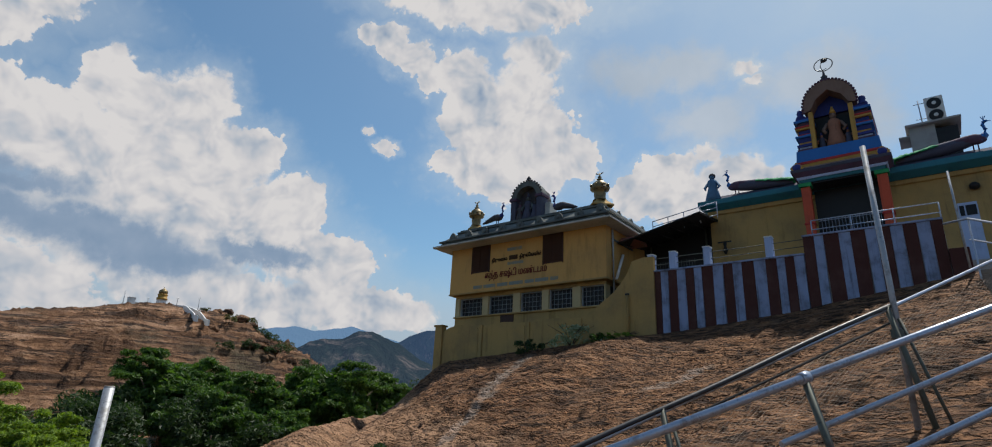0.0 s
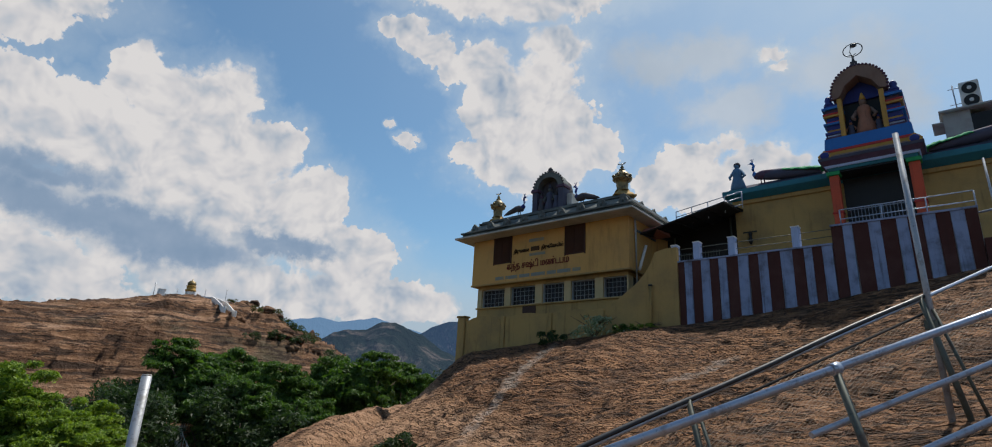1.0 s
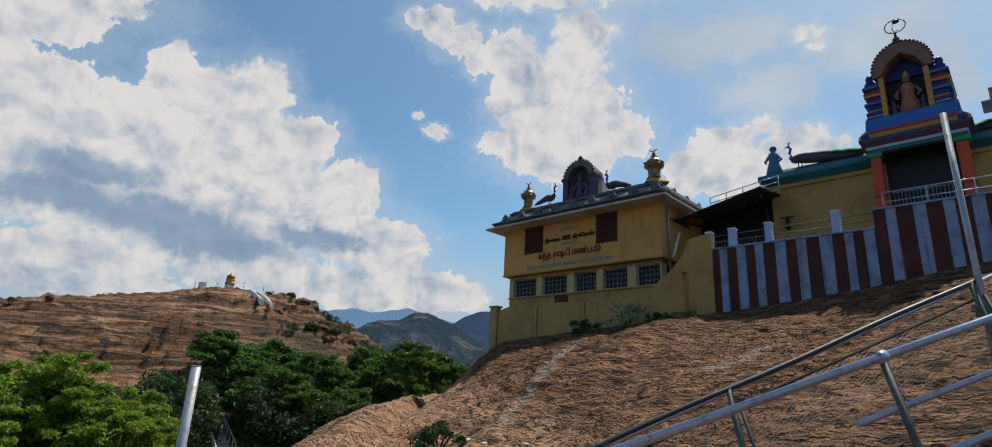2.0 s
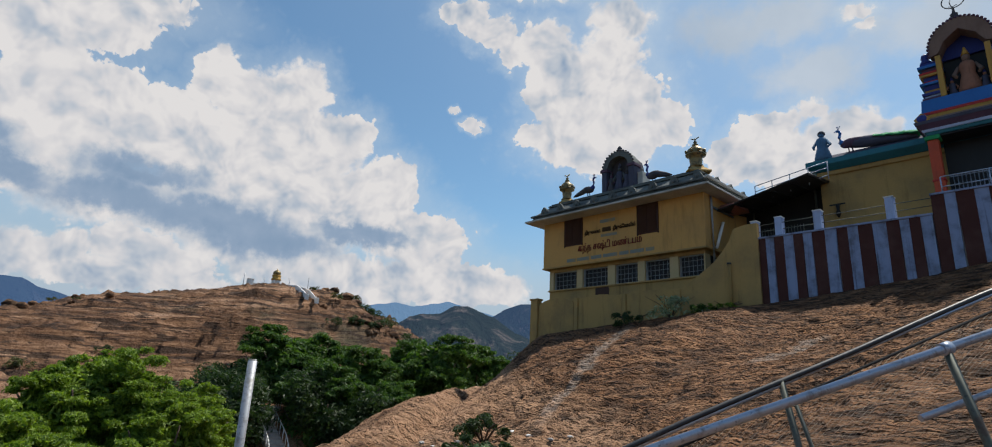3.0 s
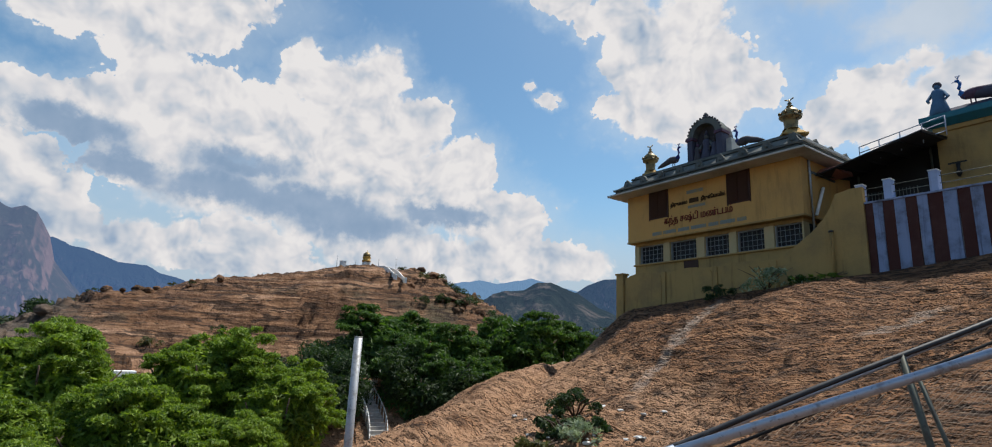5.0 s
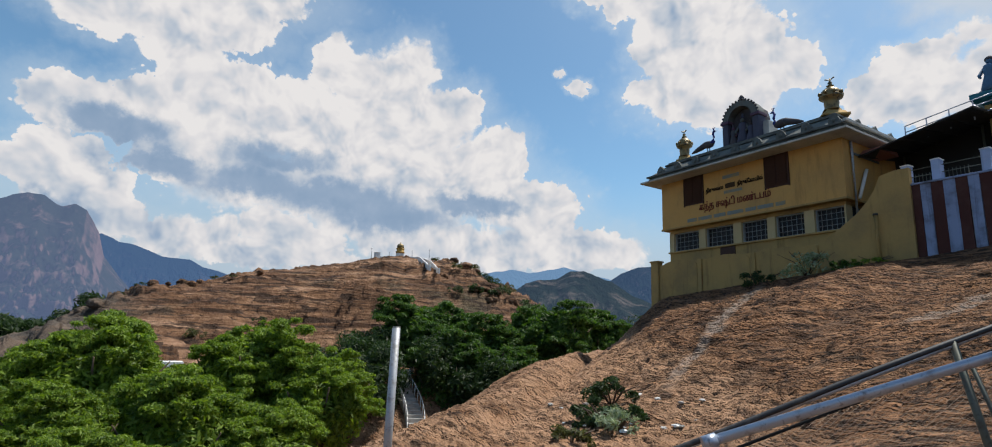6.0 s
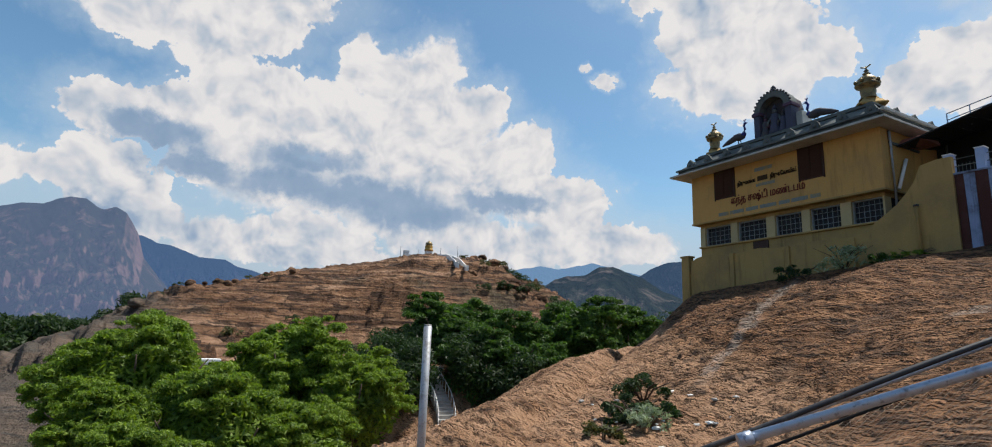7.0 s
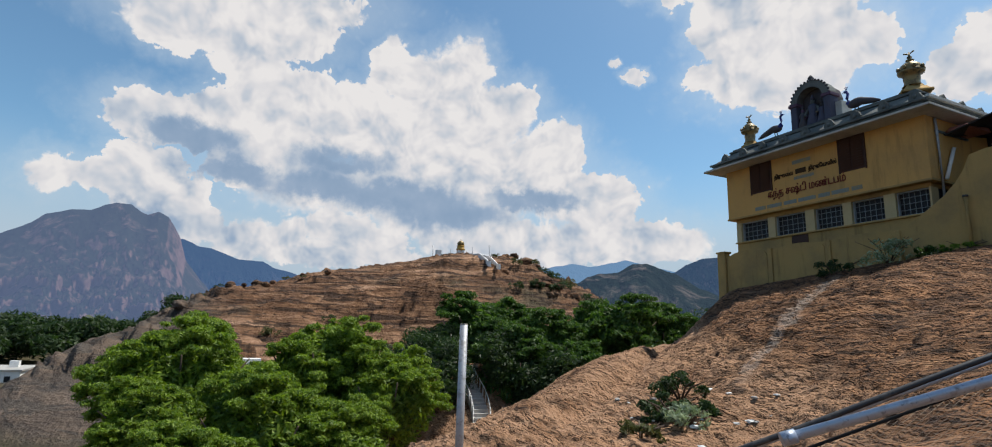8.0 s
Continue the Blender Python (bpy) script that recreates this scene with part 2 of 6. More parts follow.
def rock_material():
    m, n = material("granite")
    p = place(n)
    far = n.vec("LENGTH", n.vec("MULTIPLY", p, (1, 1, 0)))
    hill = n.step(far, 45.0, 75.0)
    plain = n.step(far, 290.0, 340.0)
    big = n.noise(p, 0.35, 6, 0.62)
    mid = n.noise(n.vec("MULTIPLY", p, (1.3, 2.2, 5.0)), 1.0, 8, 0.68, distortion=0.4)
    led = n.noise(n.vec("MULTIPLY", p, (1.7, 6.0, 9.0)), 1.0, 9, 0.66, distortion=0.9)
    fine = n.noise(p, 14, 6, 0.7)
    c = n.ramp(mid, (0.28, (0.055, 0.028, 0.016)), (0.42, (0.135, 0.068, 0.035)), (0.54, (0.225, 0.116, 0.06)), (0.72, (0.345, 0.193, 0.107)))
    c = n.mix(n.math("MULTIPLY", n.step(big, 0.45, 0.68), 0.5), c, (0.33, 0.165, 0.08))
    c = n.mix(n.math("MULTIPLY", n.step(n.noise(p, 0.8, 5, 0.6), 0.54, 0.72), 0.45), c, (0.15, 0.11, 0.082))
    # crevice shade is painted in: cracks turn near black
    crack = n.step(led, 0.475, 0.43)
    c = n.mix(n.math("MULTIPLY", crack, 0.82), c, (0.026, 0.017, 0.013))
    def sheets(period, bend):
        """Where a place lies within its sheet, from the broken edge (0) to the next, and the sheet's own tone."""
        u = n.math("MULTIPLY", n.vec("DOT_PRODUCT", p, (0.12, 0.75, 1.1)), 1 / period)
        u = n.math("MULTIPLY_ADD", n.noise(n.vec("MULTIPLY", p, (0.55, 1.0, 1.0)), 1.0, 7, 0.62), bend / period, u)
        return n.math("FRACT", u), n.math("FLOOR", u)

    f1, k1 = sheets(0.21, 1.9)
    f2, k2 = sheets(0.085, 1.3)
    patch = n.step(n.noise(n.vec("MULTIPLY", p, (1.3, 2.0, 2.0)), 1.0, 5, 0.6), 0.40, 0.54)
    patch2 = n.step(n.noise(n.vec("MULTIPLY", p, (2.6, 4.0, 4.0)), 1.0, 5, 0.6), 0.44, 0.56)
    # shade along each sheet's broken edge, laid on as dark colour
    lip_shade = n.math("MAXIMUM", n.math("MULTIPLY", n.step(f1, 0.24, 0.08), patch), n.math("MULTIPLY", n.step(f2, 0.34, 0.12), n.math("MULTIPLY", patch2, 0.75)))
    own = n.noise(n.add("ShaderNodeCombineXYZ", X=n.math("MULTIPLY", n.add("ShaderNodeSeparateXYZ", Vector=p).outputs[0], 1.1), Y=n.math("MULTIPLY", k1, 3.7)).outputs[0], 1.0, 3, 0.6)
    c = n.mix(1.0, c, n.ramp(own, (0.3, 0.62), (0.7, 1.38)), "MULTIPLY")
    c = n.mix(n.math("MULTIPLY", lip_shade, 0.86), c, (0.024, 0.016, 0.012))
    c = n.mix(1.0, c, n.ramp(n.noise(p, 26, 5, 0.7), (0.3, 0.62), (0.7, 1.32)), "MULTIPLY")
    # smoother pinkish sheet at the foot of the dome, its stronger sun painted in
    foot = n.math("MULTIPLY", n.step(n.vec("DOT_PRODUCT", p, (0.12, 0.0, 1.0)), 0.55, -0.05), n.step(n.noise(p, 0.7, 6, 0.65), 0.34, 0.52))
    c = n.mix(n.math("MULTIPLY", n.math("MULTIPLY", foot, 0.75), n.math("MULTIPLY_ADD", lip_shade, -0.9, 1.0)), c, n.mix(mid, (0.30, 0.155, 0.08), (0.62, 0.39, 0.245)))
    # pale lime streaks that water left on the near dome
    xyz = n.add("ShaderNodeSeparateXYZ", Vector=p).outputs

    def streak(x0, y0, x1, y1, half):
        """Distance to the line between two places of the plan, in half widths."""
        dx, dy = x1 - x0, y1 - y0
        ln = math.hypot(dx, dy)
        u = n.math("DIVIDE", n.math("ADD", n.math("MULTIPLY", n.math("SUBTRACT", xyz[0], x0), dx / ln), n.math("MULTIPLY", n.math("SUBTRACT", xyz[1], y0), dy / ln)), ln)
        v = n.math("ADD", n.math("MULTIPLY", n.math("SUBTRACT", xyz[0], x0), -dy / ln), n.math("MULTIPLY", n.math("SUBTRACT", xyz[1], y0), dx / ln))
        v = n.math("ADD", v, n.math("MULTIPLY", n.math("SUBTRACT", n.noise(p, 1.1, 4, 0.6), 0.5), half * 2.2))
        inside = n.math("MULTIPLY", n.step(n.math("ABSOLUTE", v), half, half * 0.3), n.math("MULTIPLY", n.step(u, -0.08, 0.06), n.step(u, 1.08, 0.9)))
        return n.math("MULTIPLY", inside, n.step(n.noise(n.vec("MULTIPLY", p, (3, 3, 9)), 1.0, 6, 0.7), 0.34, 0.54))

    lime = n.math("MAXIMUM", streak(-11.5, 16.8, -8.7, 9.4, 0.30), streak(-4.7, 14.3, -5.1, 11.6, 0.36))
    c = n.mix(n.math("MULTIPLY", lime, 0.5), c, (0.40, 0.34, 0.29))
    # the hill beyond: paler bands of bare stone and scrub in the cracks
    band = n.noise(n.vec("MULTIPLY", p, (0.05, 0.05, 0.55)), 1.0, 8, 0.68, distortion=0.6)
    wide = n.noise(p, 0.03, 6, 0.6)
    h = n.ramp(band, (0.32, (0.06, 0.033, 0.021)), (0.45, (0.11, 0.056, 0.03)), (0.54, (0.24, 0.13, 0.072)), (0.68, (0.50, 0.31, 0.20)))
    h = n.mix(n.math("MULTIPLY", n.step(n.noise(n.vec("MULTIPLY", p, (0.3, 0.3, 0.08)), 1.0, 6, 0.7), 0.49, 0.64), 0.5), h, (0.17, 0.095, 0.06))
    h = n.mix(n.math("MULTIPLY", n.step(wide, 0.54, 0.66), 0.75), h, (0.075, 0.07, 0.045))
    # ledge shade goes into the colour as near-black streaks
    ledge_shade = n.noise(n.vec("MULTIPLY", p, (0.10, 0.10, 0.75)), 1.0, 8, 0.62, distortion=1.0)
    h = n.mix(n.math("MULTIPLY", n.step(ledge_shade, 0.48, 0.43), 0.85), h, (0.035, 0.022, 0.016))
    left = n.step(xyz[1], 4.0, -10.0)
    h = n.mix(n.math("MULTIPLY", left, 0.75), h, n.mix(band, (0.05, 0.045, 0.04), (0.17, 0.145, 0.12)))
    # loose soil and scrub in the valley
    low = n.step(n.math("ADD", xyz[2], n.math("MULTIPLY", wide, 4.0)), -7.5, -9.5)
    soil = n.mix(n.noise(p, 0.5, 6, 0.7), (0.035, 0.04, 0.018), (0.12, 0.09, 0.05))
    h = n.mix(low, h, soil)
    c = n.mix(hill, c, h)
    c = n.mix(n.math("MULTIPLY", low, n.math("SUBTRACT", 1.0, hill)), c, soil)
    c = n.mix(plain, c, n.mix(n.noise(p, 0.02, 6, 0.65), (0.035, 0.055, 0.02), (0.11, 0.09, 0.05)))
    peel = n.math("ADD", n.math("MULTIPLY", n.math("MULTIPLY", n.step(f1, 0.0, 0.22), n.math("SUBTRACT", 1.3, f1)), n.math("MULTIPLY", patch, 0.8)), n.math("MULTIPLY", n.math("MULTIPLY", n.step(f2, 0.0, 0.3), n.math("SUBTRACT", 1.3, f2)), n.math("MULTIPLY", patch2, 0.4)))
    height_near = n.math("ADD", n.math("MULTIPLY_ADD", led, 0.8, peel), n.math("ADD", n.math("MULTIPLY", fine, 0.25), n.math("MULTIPLY", mid, 0.5)))
    height_far = n.math("MULTIPLY", n.math("ADD", band, n.noise(p, 0.5, 6, 0.7)), 14.0)
    bump = n.math("ADD", n.math("MULTIPLY", height_near, n.math("SUBTRACT", 1.0, hill)), n.math("MULTIPLY", height_far, hill))
    finish(n, c, 0.9, bump, 0.9, 0.15, spec=0.2)
    return m


def leaf_material(name, dark, light, through):
    m, n = material(name)
    p = place(n)
    rnd = n.add("ShaderNodeNewGeometry").outputs["Random Per Island"]
    f = n.math("ADD", n.math("MULTIPLY", rnd, 0.6), n.math("MULTIPLY", n.noise(p, 0.6, 4, 0.6), 0.5))
    c = n.ramp(f, (0.2, dark), (0.8, light))
    d = n.add("ShaderNodeBsdfPrincipled", Roughness=0.55)
    n.put(d.inputs["Base Color"], c)
    n.put(d.inputs["Specular IOR Level"], 0.3)
    t = n.add("ShaderNodeBsdfTranslucent")
    n.put(t.inputs["Color"], n.mix(1.0, c, through, "MULTIPLY"))
    mix = n.add("ShaderNodeMixShader", i0=0.38, i1=d.outputs[0], i2=t.outputs[0])
    n.add("ShaderNodeOutputMaterial", Surface=mix.outputs[0])
    return m


def metal_material(name, colour, worn, rough, metal, scale=9.0):
    m, n = material(name)
    p = place(n)
    a = n.noise(p, scale, 6, 0.7)
    c = n.mix(n.step(a, 0.5, 0.66), colour, worn)
    c = n.mix(n.math("MULTIPLY", n.step(n.noise(p, scale * 5, 4, 0.6), 0.58, 0.7), 0.6), c, tuple(v * 0.35 for v in worn))
    finish(n, c, n.math("MULTIPLY_ADD", a, 0.25, rough - 0.1), a, 0.25, 0.004, metal, 0.5)
    return m


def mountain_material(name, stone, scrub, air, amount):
    """Bare cliffs and scrub, with kilometres of hazy air mixed in as emission."""
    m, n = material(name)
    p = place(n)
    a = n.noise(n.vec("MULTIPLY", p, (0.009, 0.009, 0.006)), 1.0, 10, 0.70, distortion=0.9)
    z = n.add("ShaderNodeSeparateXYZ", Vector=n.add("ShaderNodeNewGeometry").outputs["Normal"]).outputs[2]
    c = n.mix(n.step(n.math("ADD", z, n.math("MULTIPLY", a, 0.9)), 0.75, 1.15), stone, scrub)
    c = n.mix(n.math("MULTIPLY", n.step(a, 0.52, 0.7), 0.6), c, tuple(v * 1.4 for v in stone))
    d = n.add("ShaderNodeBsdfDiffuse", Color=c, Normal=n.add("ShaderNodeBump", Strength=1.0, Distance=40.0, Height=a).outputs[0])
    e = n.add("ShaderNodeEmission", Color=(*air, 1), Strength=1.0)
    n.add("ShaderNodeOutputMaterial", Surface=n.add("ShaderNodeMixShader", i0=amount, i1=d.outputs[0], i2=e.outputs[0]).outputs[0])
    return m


def glass_dark():
    m, n = material("dusty_glass")
    a = n.noise(place(n), 3.0, 5, 0.6)
    finish(n, n.mix(a, (0.008, 0.009, 0.012), (0.022, 0.025, 0.03)), 0.55, a, 0.05, 0.01, spec=0.2)
    return m


ROCK = rock_material()
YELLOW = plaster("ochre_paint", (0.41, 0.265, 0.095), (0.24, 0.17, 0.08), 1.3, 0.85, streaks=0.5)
# the same ochre with the upper storey's stronger light in the colour
YELLOW_LIT = plaster("ochre_paint_lit", (0.56, 0.325, 0.105), (0.40, 0.25, 0.10), 1.5, 0.8, streaks=0.45)
CREAM = plaster("cream_paint", (0.50, 0.40, 0.22), (0.36, 0.29, 0.15), 1.0, 0.5)
MAROON = plaster("maroon_limewash", (0.062, 0.020, 0.016), (0.10, 0.05, 0.042), 0.7, 0.6)
WHITEWASH = plaster("bluish_whitewash", (0.25, 0.31, 0.47), (0.12, 0.135, 0.18), 0.5, 1.0, streaks=0.85)
POST_PAINT = plaster("post_paint", (0.38, 0.47, 0.68), (0.27, 0.32, 0.45), 0.6, 0.5)
WHITE = plaster("white_paint", (0.78, 0.78, 0.76), (0.55, 0.54, 0.50), 0.6, 0.5)
STONE = plaster("weathered_cornice", (0.125, 0.14, 0.135), (0.05, 0.055, 0.055), 0.8, 0.8)
STEP_STONE = plaster("dark_step_concrete", (0.20, 0.165, 0.135), (0.11, 0.09, 0.075), 0.8, 0.7)
STONE_PALE = plaster("pale_cornice_edge", (0.48, 0.48, 0.45), (0.25, 0.26, 0.24), 0.6, 0.6)
CONCRETE = plaster("grey_concrete", (0.40, 0.39, 0.37), (0.22, 0.21, 0.20), 0.8, 0.7)
BLUE = plaster("bright_blue_enamel", (0.025, 0.14, 0.42), (0.02, 0.09, 0.27), 0.6, 0.5, 0.55, 0.2)
NAVY = plaster("deep_blue_enamel", (0.022, 0.035, 0.20), (0.02, 0.03, 0.12), 0.5, 0.5, 0.55, 0.2)
TEAL = plaster("teal_enamel", (0.025, 0.16, 0.21), (0.02, 0.10, 0.14), 0.8, 0.6, 0.6, 0.25)
SLATE = plaster("slate_blue_paint", (0.07, 0.075, 0.115), (0.05, 0.05, 0.07), 0.8, 0.6)
ORANGE = plaster("orange_red_enamel", (0.50, 0.075, 0.03), (0.32, 0.06, 0.03), 0.4, 0.6, 0.6)
GOLDEN = plaster("golden_yellow_enamel", (0.46, 0.26, 0.05), (0.27, 0.15, 0.04), 0.4, 0.5, 0.5)
RED = plaster("red_enamel", (0.42, 0.03, 0.025), (0.25, 0.025, 0.02), 0.4, 0.5, 0.5)
FADED_RED = plaster("faded_red_tin", (0.30, 0.11, 0.09), (0.22, 0.13, 0.11), 0.4, 0.7, 0.6)
PURPLE = plaster("dull_violet_paint", (0.10, 0.06, 0.10), (0.06, 0.04, 0.055), 0.5, 0.6)
BROWN = plaster("arch_brown_paint", (0.21, 0.14, 0.11), (0.15, 0.09, 0.07), 0.4, 0.6)
GREEN = plaster("green_net", (0.03, 0.30, 0.11), (0.02, 0.18, 0.07), 0.3, 0.6)
TERRA = plaster("terracotta_skin_paint", (0.30, 0.14, 0.09), (0.16, 0.08, 0.06), 0.3, 0.5)
SKYPAINT = plaster("pale_blue_statue_paint", (0.075, 0.17, 0.29), (0.06, 0.11, 0.18), 0.3, 0.5)
DARKSTONE = plaster("dark_statue_paint", (0.06, 0.06, 0.075), (0.10, 0.085, 0.07), 0.3, 0.7)
SHUTTER = plaster("dark_brown_shutter_wood", (0.055, 0.022, 0.014), (0.03, 0.014, 0.01), 0.4, 0.5, 0.6)
LETTER_RED = plaster("letter_red", (0.17, 0.035, 0.025), (0.11, 0.03, 0.02), 0.4, 0.5)
LETTER_DARK = plaster("letter_dark", (0.055, 0.03, 0.012), (0.03, 0.02, 0.01), 0.4, 0.5)
LETTER_BLUE = plaster("faded_letter_blue", (0.20, 0.23, 0.22), (0.30, 0.24, 0.12), 0.3, 0.9)
GRILLE = plaster("grille_paint", (0.30, 0.34, 0.36), (0.20, 0.20, 0.20), 0.3, 0.5, 0.5)
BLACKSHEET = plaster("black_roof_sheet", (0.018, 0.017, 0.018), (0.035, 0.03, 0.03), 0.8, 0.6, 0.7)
GILT = metal_material("gilt_copper", (0.23, 0.165, 0.07), (0.06, 0.05, 0.035), 0.45, 0.5, 5.0)
GALV = metal_material("galvanised_pipe", (0.36, 0.41, 0.50), (0.25, 0.25, 0.27), 0.30, 0.5)
POLE_METAL = metal_material("dull_grey_pole", (0.34, 0.36, 0.39), (0.22, 0.22, 0.22), 0.5, 0.4)
DARKPIPE = metal_material("black_hose", (0.018, 0.018, 0.02), (0.06, 0.055, 0.05), 0.45, 0.0)
OLIVEPOST = metal_material("olive_iron", (0.10, 0.11, 0.09), (0.08, 0.06, 0.045), 0.6, 0.3)
CABLE = plaster("black_cable", (0.014, 0.014, 0.015), (0.03, 0.028, 0.026), 0.4, 0.4, 1.0)
WIRE = metal_material("rusty_wire", (0.27, 0.215, 0.165), (0.16, 0.11, 0.08), 0.6, 0.3)
GLASS = glass_dark()
PLASTIC = plaster("off_white_casing", (0.66, 0.66, 0.63), (0.50, 0.49, 0.46), 0.4, 0.4, 0.5)
# black fittings, and the painted shade inside openings
BLACK = plaster("black_plastic_and_shade", (0.012, 0.012, 0.013), (0.02, 0.02, 0.02), 0.4, 0.4, 0.5)
BARK = plaster("bark", (0.10, 0.07, 0.05), (0.05, 0.036, 0.027), 0.5, 0.8)
LEAF_BRIGHT = leaf_material("sunlit_neem_leaf", (0.04, 0.088, 0.012), (0.20, 0.285, 0.036), (1.6, 1.7, 0.6))
LEAF_DARK = leaf_material("dark_mango_leaf", (0.02, 0.052, 0.012), (0.085, 0.155, 0.03), (1.3, 1.5, 0.6))
LEAF_FAR = leaf_material("far_wood_leaf", (0.012, 0.028, 0.011), (0.04, 0.07, 0.022), (1.2, 1.4, 0.7))
LEAF_DRY = leaf_material("scrub_leaf", (0.04, 0.05, 0.018), (0.10, 0.105, 0.035), (1.2, 1.2, 0.7))
LEAF_PALE = leaf_material("grey_green_leaf", (0.11, 0.16, 0.07), (0.36, 0.42, 0.30), (1.0, 1.1, 0.7))


# ---- builders ----
ORIGIN = {}


def thing(name, x, y, z, label, category, group="", kind=""):
    """An empty at the thing's base; z is measured from the first eye's level."""
    ob = tagged(new(name), label, category, group, kind)
    ob.location = (x, y, z + E)
    ob.empty_display_size = 0.3
    ORIGIN[ob] = Vector((x, y, z))
    return ob


def part(name, bm, mat, parent, label="", smooth=False):
    """One mesh under a thing or a part; the bmesh holds plan coordinates."""
    me = bpy.data.meshes.new(name)
    o = ORIGIN[parent]
    bmesh.ops.translate(bm, verts=bm.verts, vec=-o)
    bmesh.ops.recalc_face_normals(bm, faces=bm.faces)
    bm.to_mesh(me)
    bm.free()
    for m in (mat if isinstance(mat, (list, tuple)) else [mat]):
        me.materials.append(m)
    if smooth:
        me.polygons.foreach_set("use_smooth", [True] * len(me.polygons))
    ob = new(name, me)
    ob.parent = parent
    ORIGIN[ob] = o
    return tagged(ob, label)


def single(name, bm, mat, x, y, z, label, category, group="", kind="", smooth=False):
    """A thing of one mesh."""
    bmesh.ops.translate(bm, verts=bm.verts, vec=(-x, -y, -z))
    bmesh.ops.recalc_face_normals(bm, faces=bm.faces)
    me = bpy.data.meshes.new(name)
    bm.to_mesh(me)
    bm.free()
    for m in (mat if isinstance(mat, (list, tuple)) else [mat]):
        me.materials.append(m)
    if smooth:
        me.polygons.foreach_set("use_smooth", [True] * len(me.polygons))
    ob = new(name, me)
    ob.location = (x, y, z + E)
    return tagged(ob, label, category, group, kind)


def box(x0, y0, z0, x1, y1, z1, bevel=0.0, bm=None, slot=0):
    bm = bm or bmesh.new()
    made = bmesh.ops.create_cube(bm, size=1)["verts"]
    for v in made:
        v.co = ((x0 + x1) / 2 + v.co.x * (x1 - x0), (y0 + y1) / 2 + v.co.y * (y1 - y0), (z0 + z1) / 2 + v.co.z * (z1 - z0))
    fs = {f for v in made for f in v.link_faces}
    for f in fs:
        f.material_index = slot
    if bevel:
        bmesh.ops.bevel(bm, geom=list({e for v in made for e in v.link_edges}), offset=bevel, segments=2, affect="EDGES", profile=0.6)
    return bm


def rod(p, q, r, r2=None, seg=10, bm=None, slot=0):
    """A round bar from p to q."""
    bm = bm or bmesh.new()
    p, q = Vector(p), Vector(q)
    d = q - p
    m = Matrix.Translation((p + q) / 2) @ d.to_track_quat("Z", "Y").to_matrix().to_4x4()
    made = bmesh.ops.create_cone(bm, cap_ends=True, segments=seg, radius1=r, radius2=r if r2 is None else r2, depth=d.length, matrix=m)["verts"]
    for f in {f for v in made for f in v.link_faces}:
        f.material_index = slot
        f.smooth = len(f.verts) == 4
    return bm


def chain(points, radii, seg=10, bm=None, slot=0):
    """A bent tube through points with a radius at each."""
    bm = bm or bmesh.new()
    pts = [Vector(p) for p in points]
    rings = []
    for i, p in enumerate(pts):
        d = (pts[min(i + 1, len(pts) - 1)] - pts[max(i - 1, 0)]).normalized()
        q = d.to_track_quat("Z", "Y")
        r = radii[i] if isinstance(radii, (list, tuple)) else radii
        rings.append([bm.verts.new(p + q @ Vector((r * math.cos(a * 6.2832 / seg), r * math.sin(a * 6.2832 / seg), 0))) for a in range(seg)])
    for a, b in zip(rings, rings[1:]):
        for k in range(seg):
            f = bm.faces.new((a[k], a[(k + 1) % seg], b[(k + 1) % seg], b[k]))
            f.smooth, f.material_index = True, slot
    for ring in (rings[0], rings[-1]):
        bm.faces.new(ring).material_index = slot
    return bm


def lathe(cx, cy, profile, seg=16, bm=None, slot=0):
    """A turned shape: profile rows of radius and height."""
    bm = bm or bmesh.new()
    rings = [[bm.verts.new((cx + r * math.cos(k * 6.2832 / seg), cy + r * math.sin(k * 6.2832 / seg), z)) for k in range(seg)] for r, z in profile]
    for a, b in zip(rings, rings[1:]):
        for k in range(seg):
            f = bm.faces.new((a[k], a[(k + 1) % seg], b[(k + 1) % seg], b[k]))
            f.smooth, f.material_index = True, slot
    for ring in (rings[0], rings[-1]):
        bm.faces.new(ring).material_index = slot
    return bm


def egg(c, r, turn=None, bm=None, slot=0, seg=12):
    """An ellipsoid."""
    bm = bm or bmesh.new()
    m = Matrix.Translation(c) @ (turn or Matrix()) @ Matrix.Diagonal((*r, 1))
    made = bmesh.ops.create_uvsphere(bm, u_segments=seg, v_segments=max(6, seg * 2 // 3), radius=1, matrix=m)["verts"]
    for f in {f for v in made for f in v.link_faces}:
        f.smooth, f.material_index = True, slot
    return bm


def box_between(p, q, half, deep):
    """A kerb that runs from p to q, half wide to each side, its foot sunk below."""
    p, q = Vector(p), Vector(q)
    side = Vector((q.y - p.y, p.x - q.x, 0)).normalized() * half
    down = Vector((0, 0, -deep))
    bm = bmesh.new()
    a = [bm.verts.new(v) for v in (p - side, p + side, p + side + down, p - side + down)]
    b = [bm.verts.new(v) for v in (q - side, q + side, q + side + down, q - side + down)]
    bm.faces.new(a[::-1])
    bm.faces.new(b)
    for k in range(4):
        bm.faces.new((a[k], a[(k + 1) % 4], b[(k + 1) % 4], b[k]))
    bmesh.ops.recalc_face_normals(bm, faces=bm.faces)
    return bm


